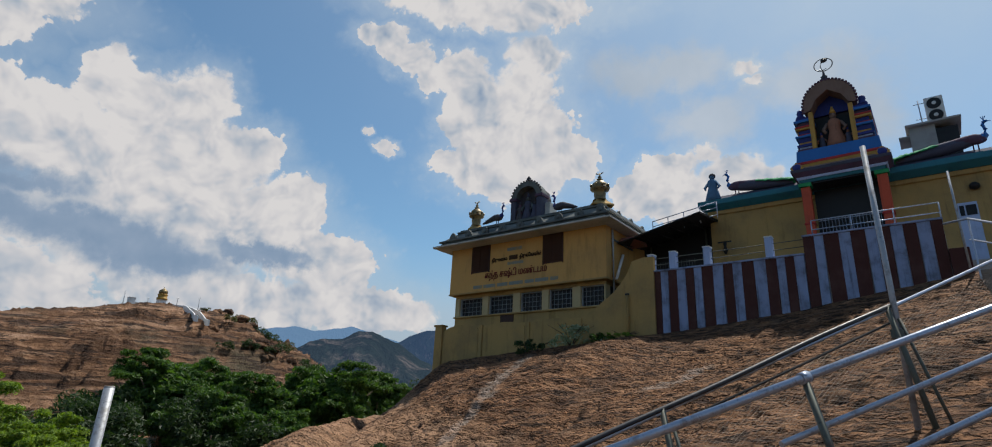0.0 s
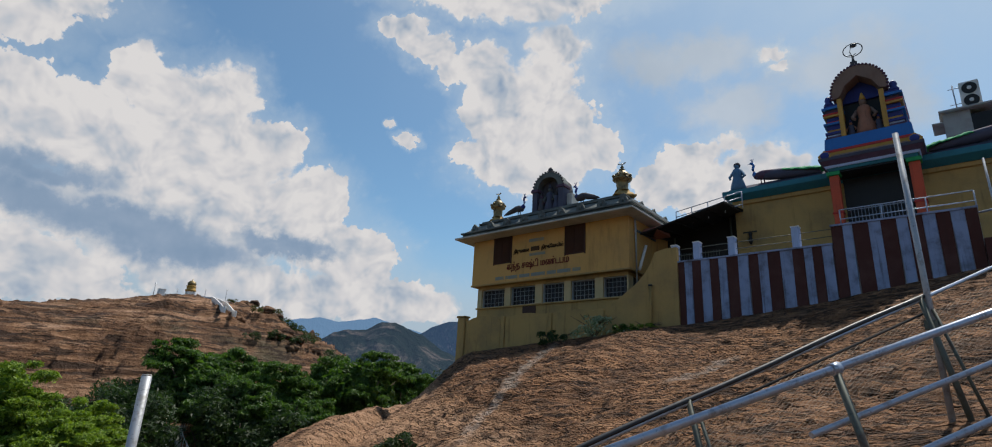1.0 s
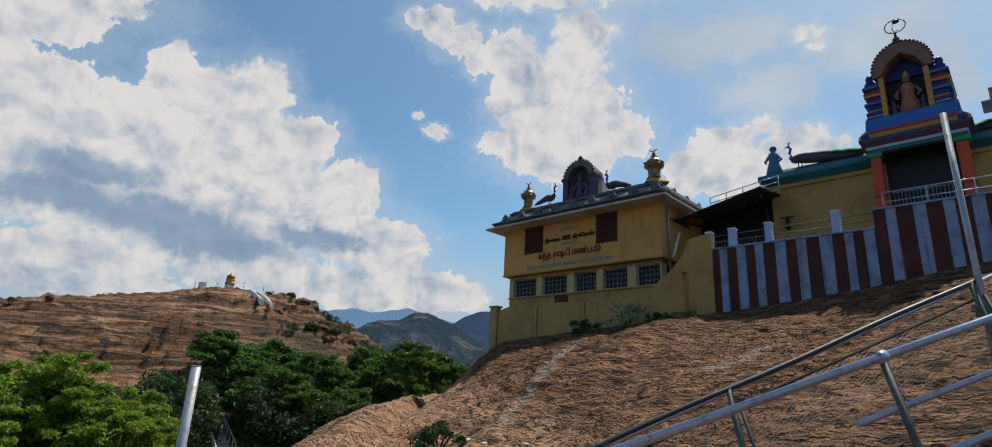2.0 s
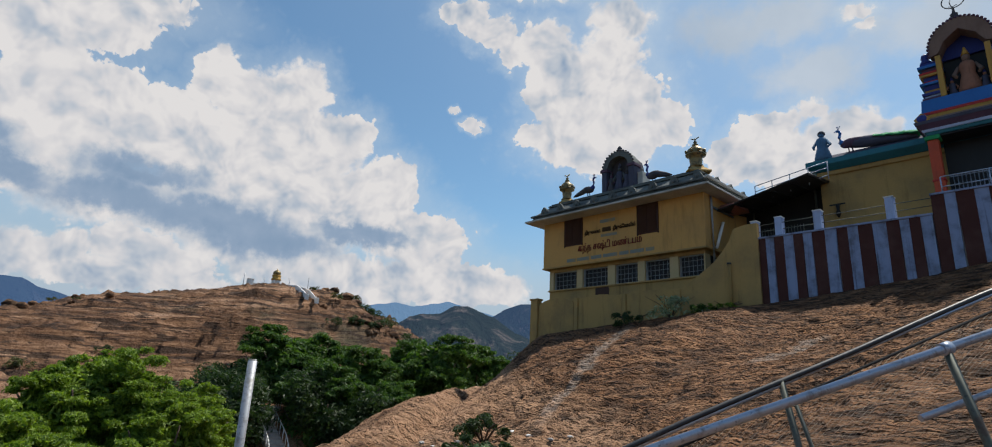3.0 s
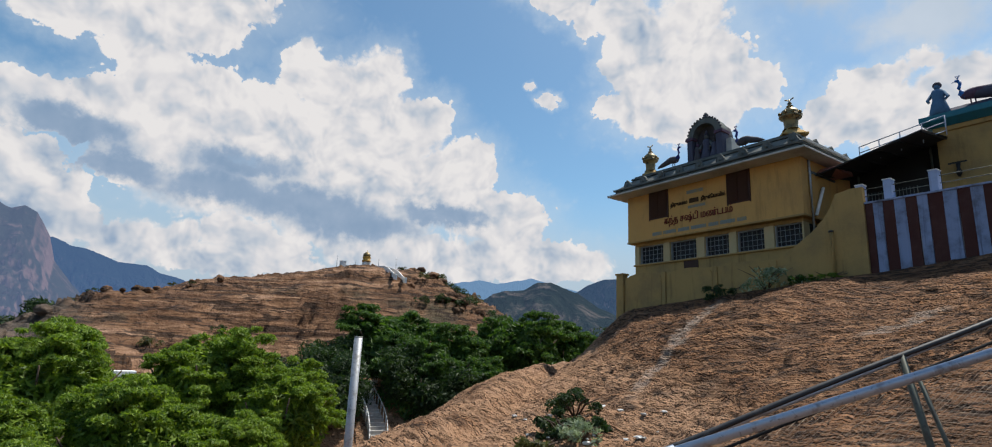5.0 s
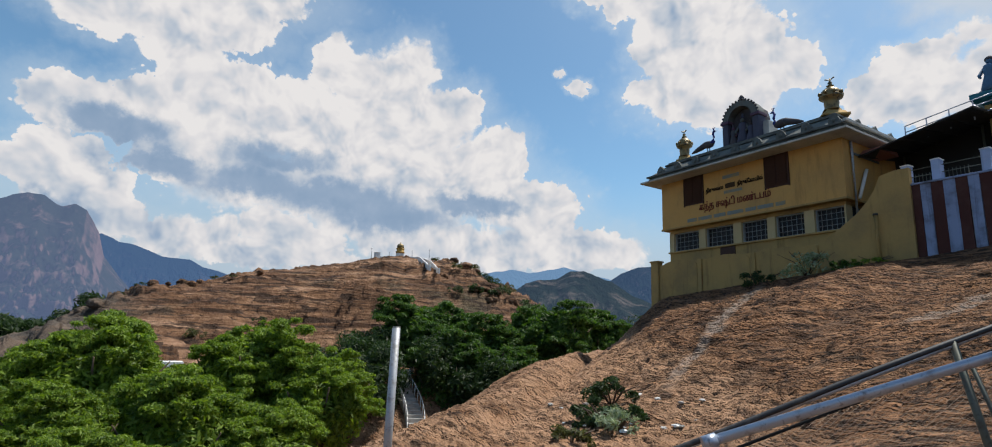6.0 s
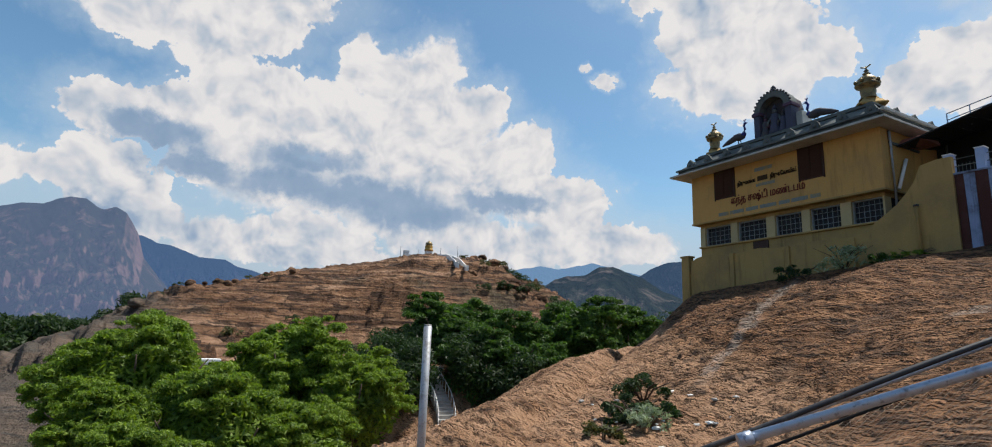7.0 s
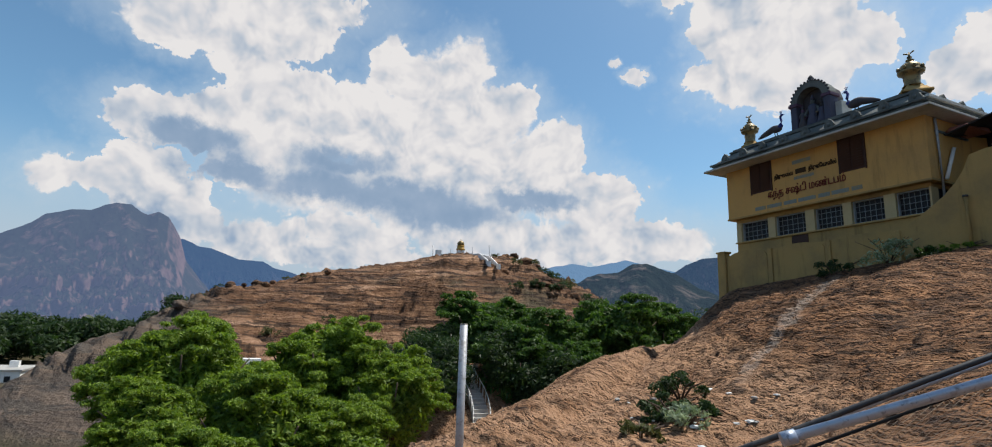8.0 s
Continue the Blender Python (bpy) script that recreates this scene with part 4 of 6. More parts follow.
def festival_hall():
    t = thing("festival_hall", -14.2, 22.0, 1.6, "two-storey ochre temple hall with a weathered stone cornice and gilded finials", "building")
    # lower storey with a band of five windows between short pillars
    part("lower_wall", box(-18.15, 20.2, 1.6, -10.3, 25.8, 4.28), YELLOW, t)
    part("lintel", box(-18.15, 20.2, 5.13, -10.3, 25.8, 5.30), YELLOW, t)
    # black core stands in for the shade behind the windows
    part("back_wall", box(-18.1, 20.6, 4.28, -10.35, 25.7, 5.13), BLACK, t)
    spans = [(-17.9, -16.52), (-16.18, -14.8), (-14.42, -13.28), (-12.95, -11.8), (-11.42, -10.36)]
    edges = [-18.15] + [v for s in spans for v in s] + [-10.3]
    for a, b in zip(edges[0::2], edges[1::2]):
        part("pillar", box(a, 20.18, 4.28, b, 20.6, 5.13), CREAM, t, "pale painted pillar between windows")
    for a, b in spans:
        grid_window(a, b, 4.29, 5.13, 20.3, t)
    part("sill", box(-18.2, 20.12, 4.22, -10.28, 20.3, 4.285, .01), YELLOW, t)
    part("red_panel", box(-15.45, 20.17, 3.86, -14.74, 20.21, 4.2), SHUTTER, t, "small dull maroon panel below the windows")
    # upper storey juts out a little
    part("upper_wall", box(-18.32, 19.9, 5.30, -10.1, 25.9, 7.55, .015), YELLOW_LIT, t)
    part("string_course", box(-18.36, 19.87, 5.26, -10.07, 25.9, 5.33, .01), YELLOW, t)
    shutter(-16.98, -16.0, 6.2, 7.52, 19.9, t)
    shutter(-13.04, -12.11, 6.19, 7.5, 19.9, t)
    # eaves and cornice, one course over another
    part("eave", box(-18.85, 19.05, 7.46, -9.5, 26.6, 7.54, .012), STONE_PALE, t, "thin concrete eave slab with a pale edge")
    part("cornice_course", frustum((-18.6, 19.25, -9.75, 26.3, 7.54), (-18.5, 19.32, -9.85, 26.2, 7.72)), STONE, t)
    part("cornice_course", box(-18.62, 19.2, 7.72, -9.68, 26.3, 7.80, .02), STONE, t)
    part("cornice_slope", frustum((-18.5, 19.3, -9.8, 26.2, 7.80), (-17.95, 19.85, -10.2, 25.7, 8.26)), STONE, t)
    part("cornice_course", box(-18.0, 19.78, 8.26, -10.12, 25.7, 8.34, .02), STONE, t)
    part("cornice_course", box(-17.9, 19.9, 8.34, -10.25, 25.6, 8.44, .02), STONE, t)
    # sunlight on the side edge is put into its pale colour
    part("side_edge", box(-9.72, 19.3, 7.80, -9.60, 26.2, 7.9, .01), STONE_PALE, t, "cornice edge with its sunlit white painted on")
    # rounded horseshoe ornaments along the slope
    def ornament(x, y, z, s, turn):
        bm = bmesh.new()
        pts = [(-.16, 0), (-.19, .12), (-.13, .25), (0, .36), (.13, .25), (.19, .12), (.16, 0)]
        prism([(a * s, b * s) for a, b in pts], -.05, .07, bm)
        egg((0, -.05, .13 * s), (.07 * s, .05, .08 * s), None, bm, 0, 8)
        bmesh.ops.rotate(bm, verts=bm.verts, cent=(0, 0, 0), matrix=Matrix.Rotation(radians(turn), 3, "Z"))
        bmesh.ops.translate(bm, verts=bm.verts, vec=(x, y, z))
        part("horseshoe_ornament", bm, STONE, t)
    for k in range(9):
        ornament(-17.9 + k * .98, 19.42, 7.82, 1.05, 0)
    for k in range(5):
        ornament(-9.86, 20.6 + k * 1.15, 7.86, 1.0, 90)
    # side wall details: downpipe, slanting white board, grey frame
    part("downpipe", chain([(-10.04, 20.35, 7.4), (-10.02, 20.35, 6.9), (-10.02, 20.35, 4.7)], .045, 8), POLE_METAL, t, "thin grey downpipe")
    part("side_frame", box(-10.09, 20.35, 6.95, -10.05, 22.3, 7.03), STONE, t)
    part("white_board", rod((-10.0, 20.55, 5.35), (-10.0, 21.2, 6.5), .07, .07, 4), WHITE, t, "slanting white board")
    # painted lettering
    lettering("கந்த சஷ்டி மண்டபம்", -16.2, -12.87, 5.88, .42, 19.885, LETTER_RED, t, "large dark red Tamil letters")
    lettering("திருமைல", -15.84, -14.98, 6.60, .24, 19.885, LETTER_DARK, t, "small dark Tamil letters")
    lettering("திருக்ேகாவில்", -14.3, -13.17, 6.62, .24, 19.885, LETTER_DARK, t, "small dark Tamil letters")
    for a, b, z0, z1 in ((-14.88, -14.42, 6.60, 6.80), (-15.0, -14.2, 7.02, 7.16), (-14.95, -14.1, 6.38, 6.50)):
        part("faded_bar", box(a, 19.888, z0, b, 19.9, z1), LETTER_DARK if z0 == 6.60 else LETTER_BLUE, t)
    x = -16.87
    for w in (.55, .75, .62, .8, .5, .72, .42):
        part("faded_bar", box(x, 19.888, 5.45, x + w * .92, 19.9, 5.60), LETTER_BLUE, t, "faded blue band of small writing")
        x += w * 1.06
    # arched niche on the roof
    # the hollow's shade is put into this dark backing
    part("niche_back", prism([(-15.0, 8.44), (-15.0, 9.5), (-14.9, 9.85), (-14.6, 10.15), (-14.2, 10.26), (-13.8, 10.15), (-13.5, 9.85), (-13.4, 9.5), (-13.4, 8.44)], 20.5, 21.0), DARKSTONE, t, "inside of the roof niche, its shade painted dark")
    for x0, x1 in ((-15.05, -14.78), (-13.62, -13.35)):
        part("niche_pillar", box(x0, 20.1, 8.44, x1, 20.6, 9.45, .02), SLATE, t)
        part("niche_capital", box(x0 - .06, 20.05, 9.45, x1 + .06, 20.65, 9.58, .02), PURPLE, t)
    arch = bmesh.new()
    ring = [(math.cos(a), math.sin(a)) for a in np.linspace(math.pi, 0, 15)]
    outer, inner = [(-14.2 + .82 * c, 9.52 + .80 * s) for c, s in ring], [(-14.2 + .56 * c, 9.52 + .55 * s) for c, s in ring]
    prism(outer + inner[::-1], 20.1, 20.6, arch)
    part("niche_arch", arch, STONE, t, "weathered horseshoe arch")
    for k in range(17):
        a = math.pi * (k + .5) / 17
        part("arch_bead", egg((-14.2 + .84 * math.cos(a), 20.12, 9.52 + .82 * math.sin(a)), (.05, .06, .05), seg=8), DARKSTONE, t)
    part("niche_finial", lathe(-14.2, 20.3, [(.12, 10.28), (.16, 10.36), (.09, 10.44), (.12, 10.5), (.04, 10.62)], 10), DARKSTONE, t)
    part("niche_side", box(-13.36, 20.4, 8.44, -13.1, 21.0, 9.2, .02), STONE_PALE, t)
    figure(-14.2, 20.3, 8.46, 1.15, [SLATE, STONE, SLATE], "dark weathered deity statue in the roof niche")
    figure(-14.62, 20.25, 8.46, .85, [DARKSTONE, PURPLE, DARKSTONE], "small weathered attendant statue in the roof niche")
    figure(-13.8, 20.25, 8.46, .85, [SLATE, DARKSTONE, DARKSTONE], "small weathered attendant statue in the roof niche")
    kalasam(-17.35, 20.4, 8.40, 1.6, .50, "gilded pot finial with a bird-like tip on the hall roof")
    kalasam(-10.6, 20.4, 8.42, 1.6, .56, "tarnished gilded pot finial at the roof corner")
    dark = [NAVY, DARKSTONE, DARKSTONE]
    peacock(-15.55, 19.9, 8.5, .95, 1, dark, "dark blue peacock statue on the cornice", .75)
    peacock(-12.35, 19.9, 8.42, 1.0, -1, dark, "dark blue peacock statue facing the niche", .7)


festival_hall()


def yard_wall():
    t = thing("yard_wall", -13.2, 19.4, 1.5, "ochre boundary wall with arched panels, rising in a curve", "wall", kind="structure")
    outline = [(-18.0, 1.4), (-18.0, 3.55), (-17.6, 3.6), (-10.8, 3.7), (-10.56, 3.85), (-10.1, 4.14), (-9.55, 4.53), (-9.21, 4.87), (-8.97, 5.2), (-8.86, 5.45), (-8.78, 5.63), (-8.34, 5.72), (-7.95, 5.72), (-7.95, 1.6)]
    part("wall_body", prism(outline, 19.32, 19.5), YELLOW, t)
    for x in (-18.25, -15.8, -13.36, -10.98):
        top = 3.72 if x < -18 else 3.66
        part("pier", box(x - .2 if x < -18 else x - .1, 19.24, 1.5, x + .22 if x < -18 else x + .1, 19.54, top, .02), YELLOW, t)
    part("pier_cap", box(-18.5, 19.2, 3.72, -17.98, 19.58, 3.8, .02), YELLOW, t)
    for a, b in ((-17.9, -15.95), (-15.65, -13.5), (-13.2, -11.1)):
        pts = [(a, 3.45)] + [((a + b) / 2 + (b - a) / 2 * math.cos(q), 3.45 + .28 * math.sin(q)) for q in np.linspace(math.pi, 0, 9)] + [(b, 2.0), (a, 2.0)]
        part("arched_panel", prism(pts, 19.285, 19.33), YELLOW, t)
    part("drain_pipe", chain([(-8.95, 19.22, 4.36), (-8.95, 19.22, 3.6), (-8.93, 19.2, 2.7)], .06, 10), YELLOW, t, "ochre-painted drain pipe")
    part("pipe_mouth", rod((-8.95, 19.22, 4.36), (-8.95, 19.22, 4.42), .075), DARKPIPE, t)


yard_wall()


def striped_wall(x0, x1, top, edges, name_label, first):
    """A retaining wall limewashed in upright stripes; every stripe is a piece of its own."""
    t = thing("striped_wall", (x0 + x1) / 2, 19.5, 2.2, name_label, "wall", kind="structure")
    part("wall_body", box(x0, 19.45, 2.0, x1, 19.95, top), CONCRETE, t)
    rng = random.Random(int(x1 * 10))
    dark = first
    for a, b in zip(edges, edges[1:]):
        pts = [(a + .003, 2.2), (a + .003 + rng.uniform(-.015, .02), 3.6), (a + .003, top - .05), (b - .003, top - .05), (b - .003 + rng.uniform(-.02, .015), 3.8), (b - .003, 2.2)]
        part("stripe", prism(pts, 19.40 - rng.uniform(0, .006), 19.45), MAROON if dark else WHITEWASH, t, "maroon limewashed stripe" if dark else "bluish white limewashed stripe")
        dark = not dark
    part("coping", box(x0 - .02, 19.36, top - .05, x1 + .02, 19.98, top + .01, .01), WHITEWASH, t, "whitened coping")
    return t


striped_wall(-7.95, -3.08, 5.2, [-7.95, -7.72, -7.44, -7.13, -6.83, -6.53, -6.26, -5.88, -5.54, -5.24, -4.95, -4.57, -4.21, -3.88, -3.64, -3.37, -3.08], "retaining wall with maroon and bluish white stripes", True)
striped_wall(-3.06, .45, 5.77, [-3.06, -2.75, -2.49, -2.08, -1.77, -1.39, -1.12, -.77, -.47, -.14, .17, .45], "taller retaining wall with wide maroon and white stripes", True)
single("wall_stub", box(.45, 19.3, 3.3, .9, 19.7, 4.85, .03), MAROON, .67, 19.5, 3.3, "low maroon wall stub at the end of the striped wall", "wall", kind="structure")


def post_fence():
    t = thing("terrace_railing", -6.0, 19.6, 5.2, "blue-white concrete posts with two thin grey rails on the wall", "railing")
    for x, z in ((-8.1, 5.82), (-7.29, 5.84), (-6.08, 5.85), (-4.08, 5.9)):
        p = part("post", box(x - .11, 19.45, 5.2 if x > -7.9 else 5.05, x + .11, 19.75, z, .015), POST_PAINT, t, "square bluish white post")
        part("cap", box(x - .125, 19.43, z, x + .125, 19.77, z + .03, .008), WHITE, p)
    for z in (5.45, 5.68):
        part("rail", rod((-8.1, 19.6, z), (-3.0, 19.6, z + .03), .013, seg=8), OLIVEPOST, t)


post_fence()


def light_railing(name, x0, x1, y, z0, tops, posts, label, lean=0.0):
    t = thing(name, (x0 + x1) / 2, y, z0, label, "railing")
    for z in tops:
        part("rail", rod((x0, y, z), (x1, y, z + lean), .018, seg=8), GALV, t)
    for k in range(posts):
        x = x0 + (x1 - x0) * k / (posts - 1)
        part("post", rod((x, y, z0 + lean * k / (posts - 1)), (x, y, tops[0] + lean * k / (posts - 1)), .02, seg=8), GALV, t)
    return t


light_railing("terrace_railing", -2.8, .45, 19.65, 5.76, (6.3, 6.0), 4, "thin grey pipe railing on the striped wall")
light_railing("terrace_railing", -8.95, -6.3, 21.9, 7.3, (7.98, 7.75, 7.45), 5, "thin white pipe railing above the dark canopy", .38)


# ---- shrine and tower ----
def canopy():
    t = thing("lean_to_canopy", -7.9, 22.0, 4.4, "dark sheet canopy between the hall and the shrine", "canopy")
    bm = bmesh.new()
    a = [(-10.0, 20.7, 6.85), (-6.6, 20.7, 7.60), (-6.6, 23.4, 8.0), (-10.0, 23.4, 7.25)]
    lo = [bm.verts.new(p) for p in a]
    hi = [bm.verts.new((p[0], p[1], p[2] + .05)) for p in a]
    bm.faces.new(lo[::-1]), bm.faces.new(hi)
    for i in range(4):
        bm.faces.new((lo[i], lo[(i + 1) % 4], hi[(i + 1) % 4], hi[i]))
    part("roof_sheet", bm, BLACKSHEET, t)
    for k in range(6):
        x = -9.9 + k * .65
        part("rafter", rod((x, 20.75, 6.85 + .22 * (x + 10)), (x, 23.3, 7.22 + .22 * (x + 10)), .03, seg=6), BLACK, t)
    for x in (-9.6, -7.2):
        part("post", rod((x, 23.2, 2.9), (x, 23.2, 7.2 + .22 * (x + 10)), .04, seg=8), OLIVEPOST, t)
    # the shade under the canopy is painted onto this wall
    single("canopy_back_wall", box(-10.0, 23.4, 3.0, -6.95, 23.6, 7.9), BLACK, -8.5, 23.5, 3.0, "back wall under the canopy, its deep shade painted black", "wall", kind="structure")
    g = thing("iron_grille", -8.0, 20.4, 4.6, "dark iron bar fence under the canopy", "fence")
    for k in range(26):
        x = -9.3 + k * .1
        part("bar", rod((x, 20.4, 4.6), (x, 20.4, 5.75), .009, seg=5), OLIVEPOST, g)
    for z in (4.7, 5.68):
        part("rail", rod((-9.35, 20.4, z), (-6.75, 20.4, z), .014, seg=6), OLIVEPOST, g)
    single("red_roof_edge", frustum((-10.05, 20.9, -9.35, 22.2, 7.02), (-10.0, 21.1, -9.4, 22.2, 7.2)), FADED_RED, -9.9, 21.0, 7.0, "small faded red tin roof beside the hall", "roof", kind="structure")


canopy()


def shrine_hall():
    t = thing("shrine_hall", -1.0, 26.0, 3.2, "long ochre shrine hall with a teal and slate cornice", "building")
    part("wall", box(-6.92, 23.0, 3.2, 6.0, 30.0, 8.4), YELLOW, t)
    part("terrace", box(-6.9, 19.9, 3.0, 6.0, 23.0, 4.6), CONCRETE, t)
    part("lower_moulding", box(-6.98, 22.9, 8.18, 6.0, 30.0, 8.34, .02), YELLOW, t)
    part("cornice", frustum((-7.0, 22.85, 6.1, 30.1, 8.34), (-7.25, 22.55, 6.3, 30.3, 8.50)), TEAL, t)
    part("cornice_face", box(-7.25, 22.55, 8.50, 6.3, 30.3, 8.72, .03), TEAL, t)
    part("parapet", frustum((-7.1, 22.7, 6.2, 30.2, 8.72), (-6.95, 23.0, 6.1, 30.0, 8.98)), SLATE, t)
    d = part("door", box(.99, 22.94, 4.6, 1.50, 23.0, 7.22, .01), POST_PAINT, t, "pale blue door with dark panes")
    for a, b in ((1.03, 1.15), (1.19, 1.46)):
        part("pane", box(a, 22.925, 6.78, b, 22.94, 7.12), GLASS, d)
    part("wall_lamp", lathe(1.53, 22.9, [(.04, 7.6), (.14, 7.66), (.15, 7.76), (.06, 7.84)], 12), BLACK, t, "dark round wall lamp")
    br = part("lamp_bracket", box(-6.62, 22.75, 6.92, -6.1, 22.79, 6.97), BLACK, t, "dark iron lamp bracket")
    part("lamp_holder", lathe(-6.36, 22.8, [(.03, 6.45), (.10, 6.6), (.05, 6.75), (.07, 6.92)], 10), BLACK, br)
    # rooftop tank room and cooling unit
    r = thing("roof_room", .9, 25.6, 8.9, "small grey concrete roof room with a projecting slab", "building")
    part("wall", box(.15, 25.0, 8.9, .95, 26.4, 11.1), CONCRETE, r)
    # the opening's shade, built as a black block
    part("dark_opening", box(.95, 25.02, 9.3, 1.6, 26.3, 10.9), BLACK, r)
    part("roof_slab", box(.05, 24.8, 11.1, 1.75, 26.6, 11.18, .02), CONCRETE, r)
    part("side_slab", box(-.2, 24.9, 10.72, .15, 26.0, 10.77, .01), CONCRETE, r)
    c = thing("cooling_unit", 1.1, 25.4, 11.17, "off-white twin-fan cooling unit on the roof room", "cooling unit")
    part("case", box(.78, 25.1, 11.20, 1.36, 25.45, 12.27, .03), PLASTIC, c)
    for z in (11.48, 11.98):
        part("fan_guard", rod((1.07, 25.07, z), (1.07, 25.11, z), .225, seg=20), BLACK, c, "black round fan guard")
        part("fan_hub", rod((1.07, 25.04, z), (1.07, 25.08, z), .07, seg=10), PLASTIC, c)
    for x in (.82, 1.32):
        part("foot", box(x - .04, 25.1, 11.16, x + .04, 25.45, 11.20), BLACK, c)
    m = thing("roof_mast", .62, 25.3, 11.17, "thin grey pipe frame beside the cooling unit", "mast")
    part("pole", rod((.62, 25.3, 11.17), (.6, 25.3, 12.32), .022, seg=6), GALV, m)
    for z in (11.52, 12.17):
        part("arm", rod((.45, 25.3, z), (.8, 25.3, z), .016, seg=6), GALV, m)
    # statues on the cornice
    figure(-6.66, 22.8, 8.72, 1.2, [SKYPAINT, SKYPAINT, DARKSTONE], "pale blue painted attendant statue with dark hair on the cornice", crowned=False, stout=1.12)
    cols = [BLUE, PURPLE, PURPLE]
    peacock(-5.85, 22.9, 9.02, 1.05, -1, cols, "bright blue necked peacock statue on the cornice", 1.3)
    peacock(1.9, 22.9, 9.05, 1.05, 1, cols, "bright blue necked peacock statue on the cornice", 1.3)
    # painted tail mounds and green netting lying over them
    for x0, x1, s in ((-5.9, -3.7, 1), (1.75, -.4, -1)):
        bm = bmesh.new()
        pts = [(x0 + (x1 - x0) * u, 22.95, 8.98 + .30 * (1 - u) ** .8) for u in np.linspace(0, 1, 8)]
        chain(pts, [.14, .2, .22, .22, .2, .17, .13, .06], 12, bm)
        single("tail_relief", bm, SLATE, (x0 + x1) / 2, 22.95, 8.9, "dull slate painted peacock tail relief on the roof edge", "ornament", smooth=True)
        bm = bmesh.new()
        n_u, n_v = 16, 6
        rng = random.Random(5 + s)
        rows = [[bm.verts.new((x0 + (x1 - x0) * (.42 + .62 * u / n_u), 22.7 + .6 * v / n_v, 9.05 + .34 * (1 - (.42 + .62 * u / n_u)) + .17 * math.sin(math.pi * v / n_v) + rng.uniform(-.025, .03))) for v in range(n_v + 1)] for u in range(n_u + 1)]
        for a, b in zip(rows, rows[1:]):
            for v in range(n_v):
                bm.faces.new((a[v], a[v + 1], b[v + 1], b[v])).smooth = True
        ob = single("shade_net", bm, GREEN, (x0 + x1) / 2, 22.95, 8.9, "crumpled bright green netting on the roof edge", "netting")
        so = ob.modifiers.new("thick", "SOLIDIFY")
        so.thickness = .015


shrine_hall()


def gate_tower():
    cx = -2.02
    t = thing("gate_tower", cx, 22.6, 4.4, "small painted shrine tower with an arched niche and orange pillars", "tower")
    for x0, x1 in ((-3.3, -3.0), (-.97, -.66)):
        p = part("pillar", box(x0, 21.9, 4.5, x1, 22.2, 8.32, .03), ORANGE, t, "bright orange painted pillar")
        part("capital", box(x0 - .06, 21.84, 8.32, x1 + .06, 22.26, 8.46, .02), GREEN, p, "green painted capital")
        for z in (5.6, 6.9):
            part("ring", box(x0 - .025, 21.875, z, x1 + .025, 22.225, z + .06, .01), RED, p)
    # porch shade is put into the black back and ceiling
    part("porch_back", box(-3.0, 22.75, 4.5, -.95, 22.9, 8.4), BLACK, t, "porch back with its shade painted black")
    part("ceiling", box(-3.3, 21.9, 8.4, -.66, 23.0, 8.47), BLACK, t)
    for k in range(18):
        x = -2.85 + k * .105
        part("gate_bar", rod((x, 22.5, 4.6), (x, 22.5, 7.2), .014, seg=5), GALV, t)
    for z in (5.6, 7.15):
        part("gate_rail", rod((-2.95, 22.5, z), (-1.0, 22.5, z), .018, seg=6), GALV, t)

    def course(z0, z1, grow0, grow1, mat, d=0.0, name="course", label=""):
        part(name, frustum((-3.25 - grow0, 21.85 - grow0 + d, -.72 + grow0, 24.4 + grow0, z0), (-3.25 - grow1, 21.85 - grow1 + d, -.72 + grow1, 24.4 + grow1, z1)), mat, t, label)

    course(8.46, 8.56, .02, .06, TEAL)
    course(8.56, 8.64, .10, .13, POST_PAINT)
    course(8.64, 8.80, .10, .24, PURPLE)
    course(8.80, 8.90, .26, .28, SLATE)
    course(8.90, 9.02, .26, .10, BROWN)
    course(9.02, 9.15, .06, .06, GOLDEN, 0, "course", "golden yellow painted band")
    course(9.15, 9.24, .08, .08, RED)
    course(9.24, 9.70, .06, .02, BLUE, 0, "course", "bright blue painted plinth")
    for x in (-3.3, -.68):
        part("corner_knob", egg((x, 21.7, 9.0), (.20, .16, .18), seg=10), NAVY, t)
        part("corner_scroll", prism([(x - .16, 8.84), (x - .22, 9.0), (x, 9.2), (x + .22, 9.0), (x + .16, 8.84)], 21.6, 21.75), GOLDEN, t)
    # stepped side piers, course upon course
    for x0, x1, out in ((-3.18, -2.68, -1), (-1.36, -.86, 1)):
        z = 9.70
        for h, g, mat in ((.10, .06, PURPLE), (.09, -.01, POST_PAINT), (.10, .05, NAVY), (.10, -.03, GOLDEN), (.17, -.02, NAVY), (.09, .07, BLUE), (.08, -.03, RED), (.15, -.04, NAVY), (.08, .05, GOLDEN), (.07, .06, RED), (.15, -.03, PURPLE), (.10, .07, BLUE), (.10, .0, NAVY)):
            part("pier_course", box(x0 - g, 21.95 - g, z, x1 + g, 24.2 + g, z + h, .012), mat, t)
            z += h
        # guardian knob at the shoulder
        kx = x0 + .16 if out < 0 else x1 - .16
        part("shoulder_knob", lathe(kx, 22.1, [(.15, z), (.17, z + .08), (.10, z + .18), (.13, z + .26), (.10, z + .36), (.03, z + .42)], 10), NAVY, t, "", True)
    for x in (-2.66, -1.38):
        part("niche_post", box(x - .075, 21.86, 9.72, x + .075, 22.1, 11.2, .015), GOLDEN, t, "mustard painted niche post")
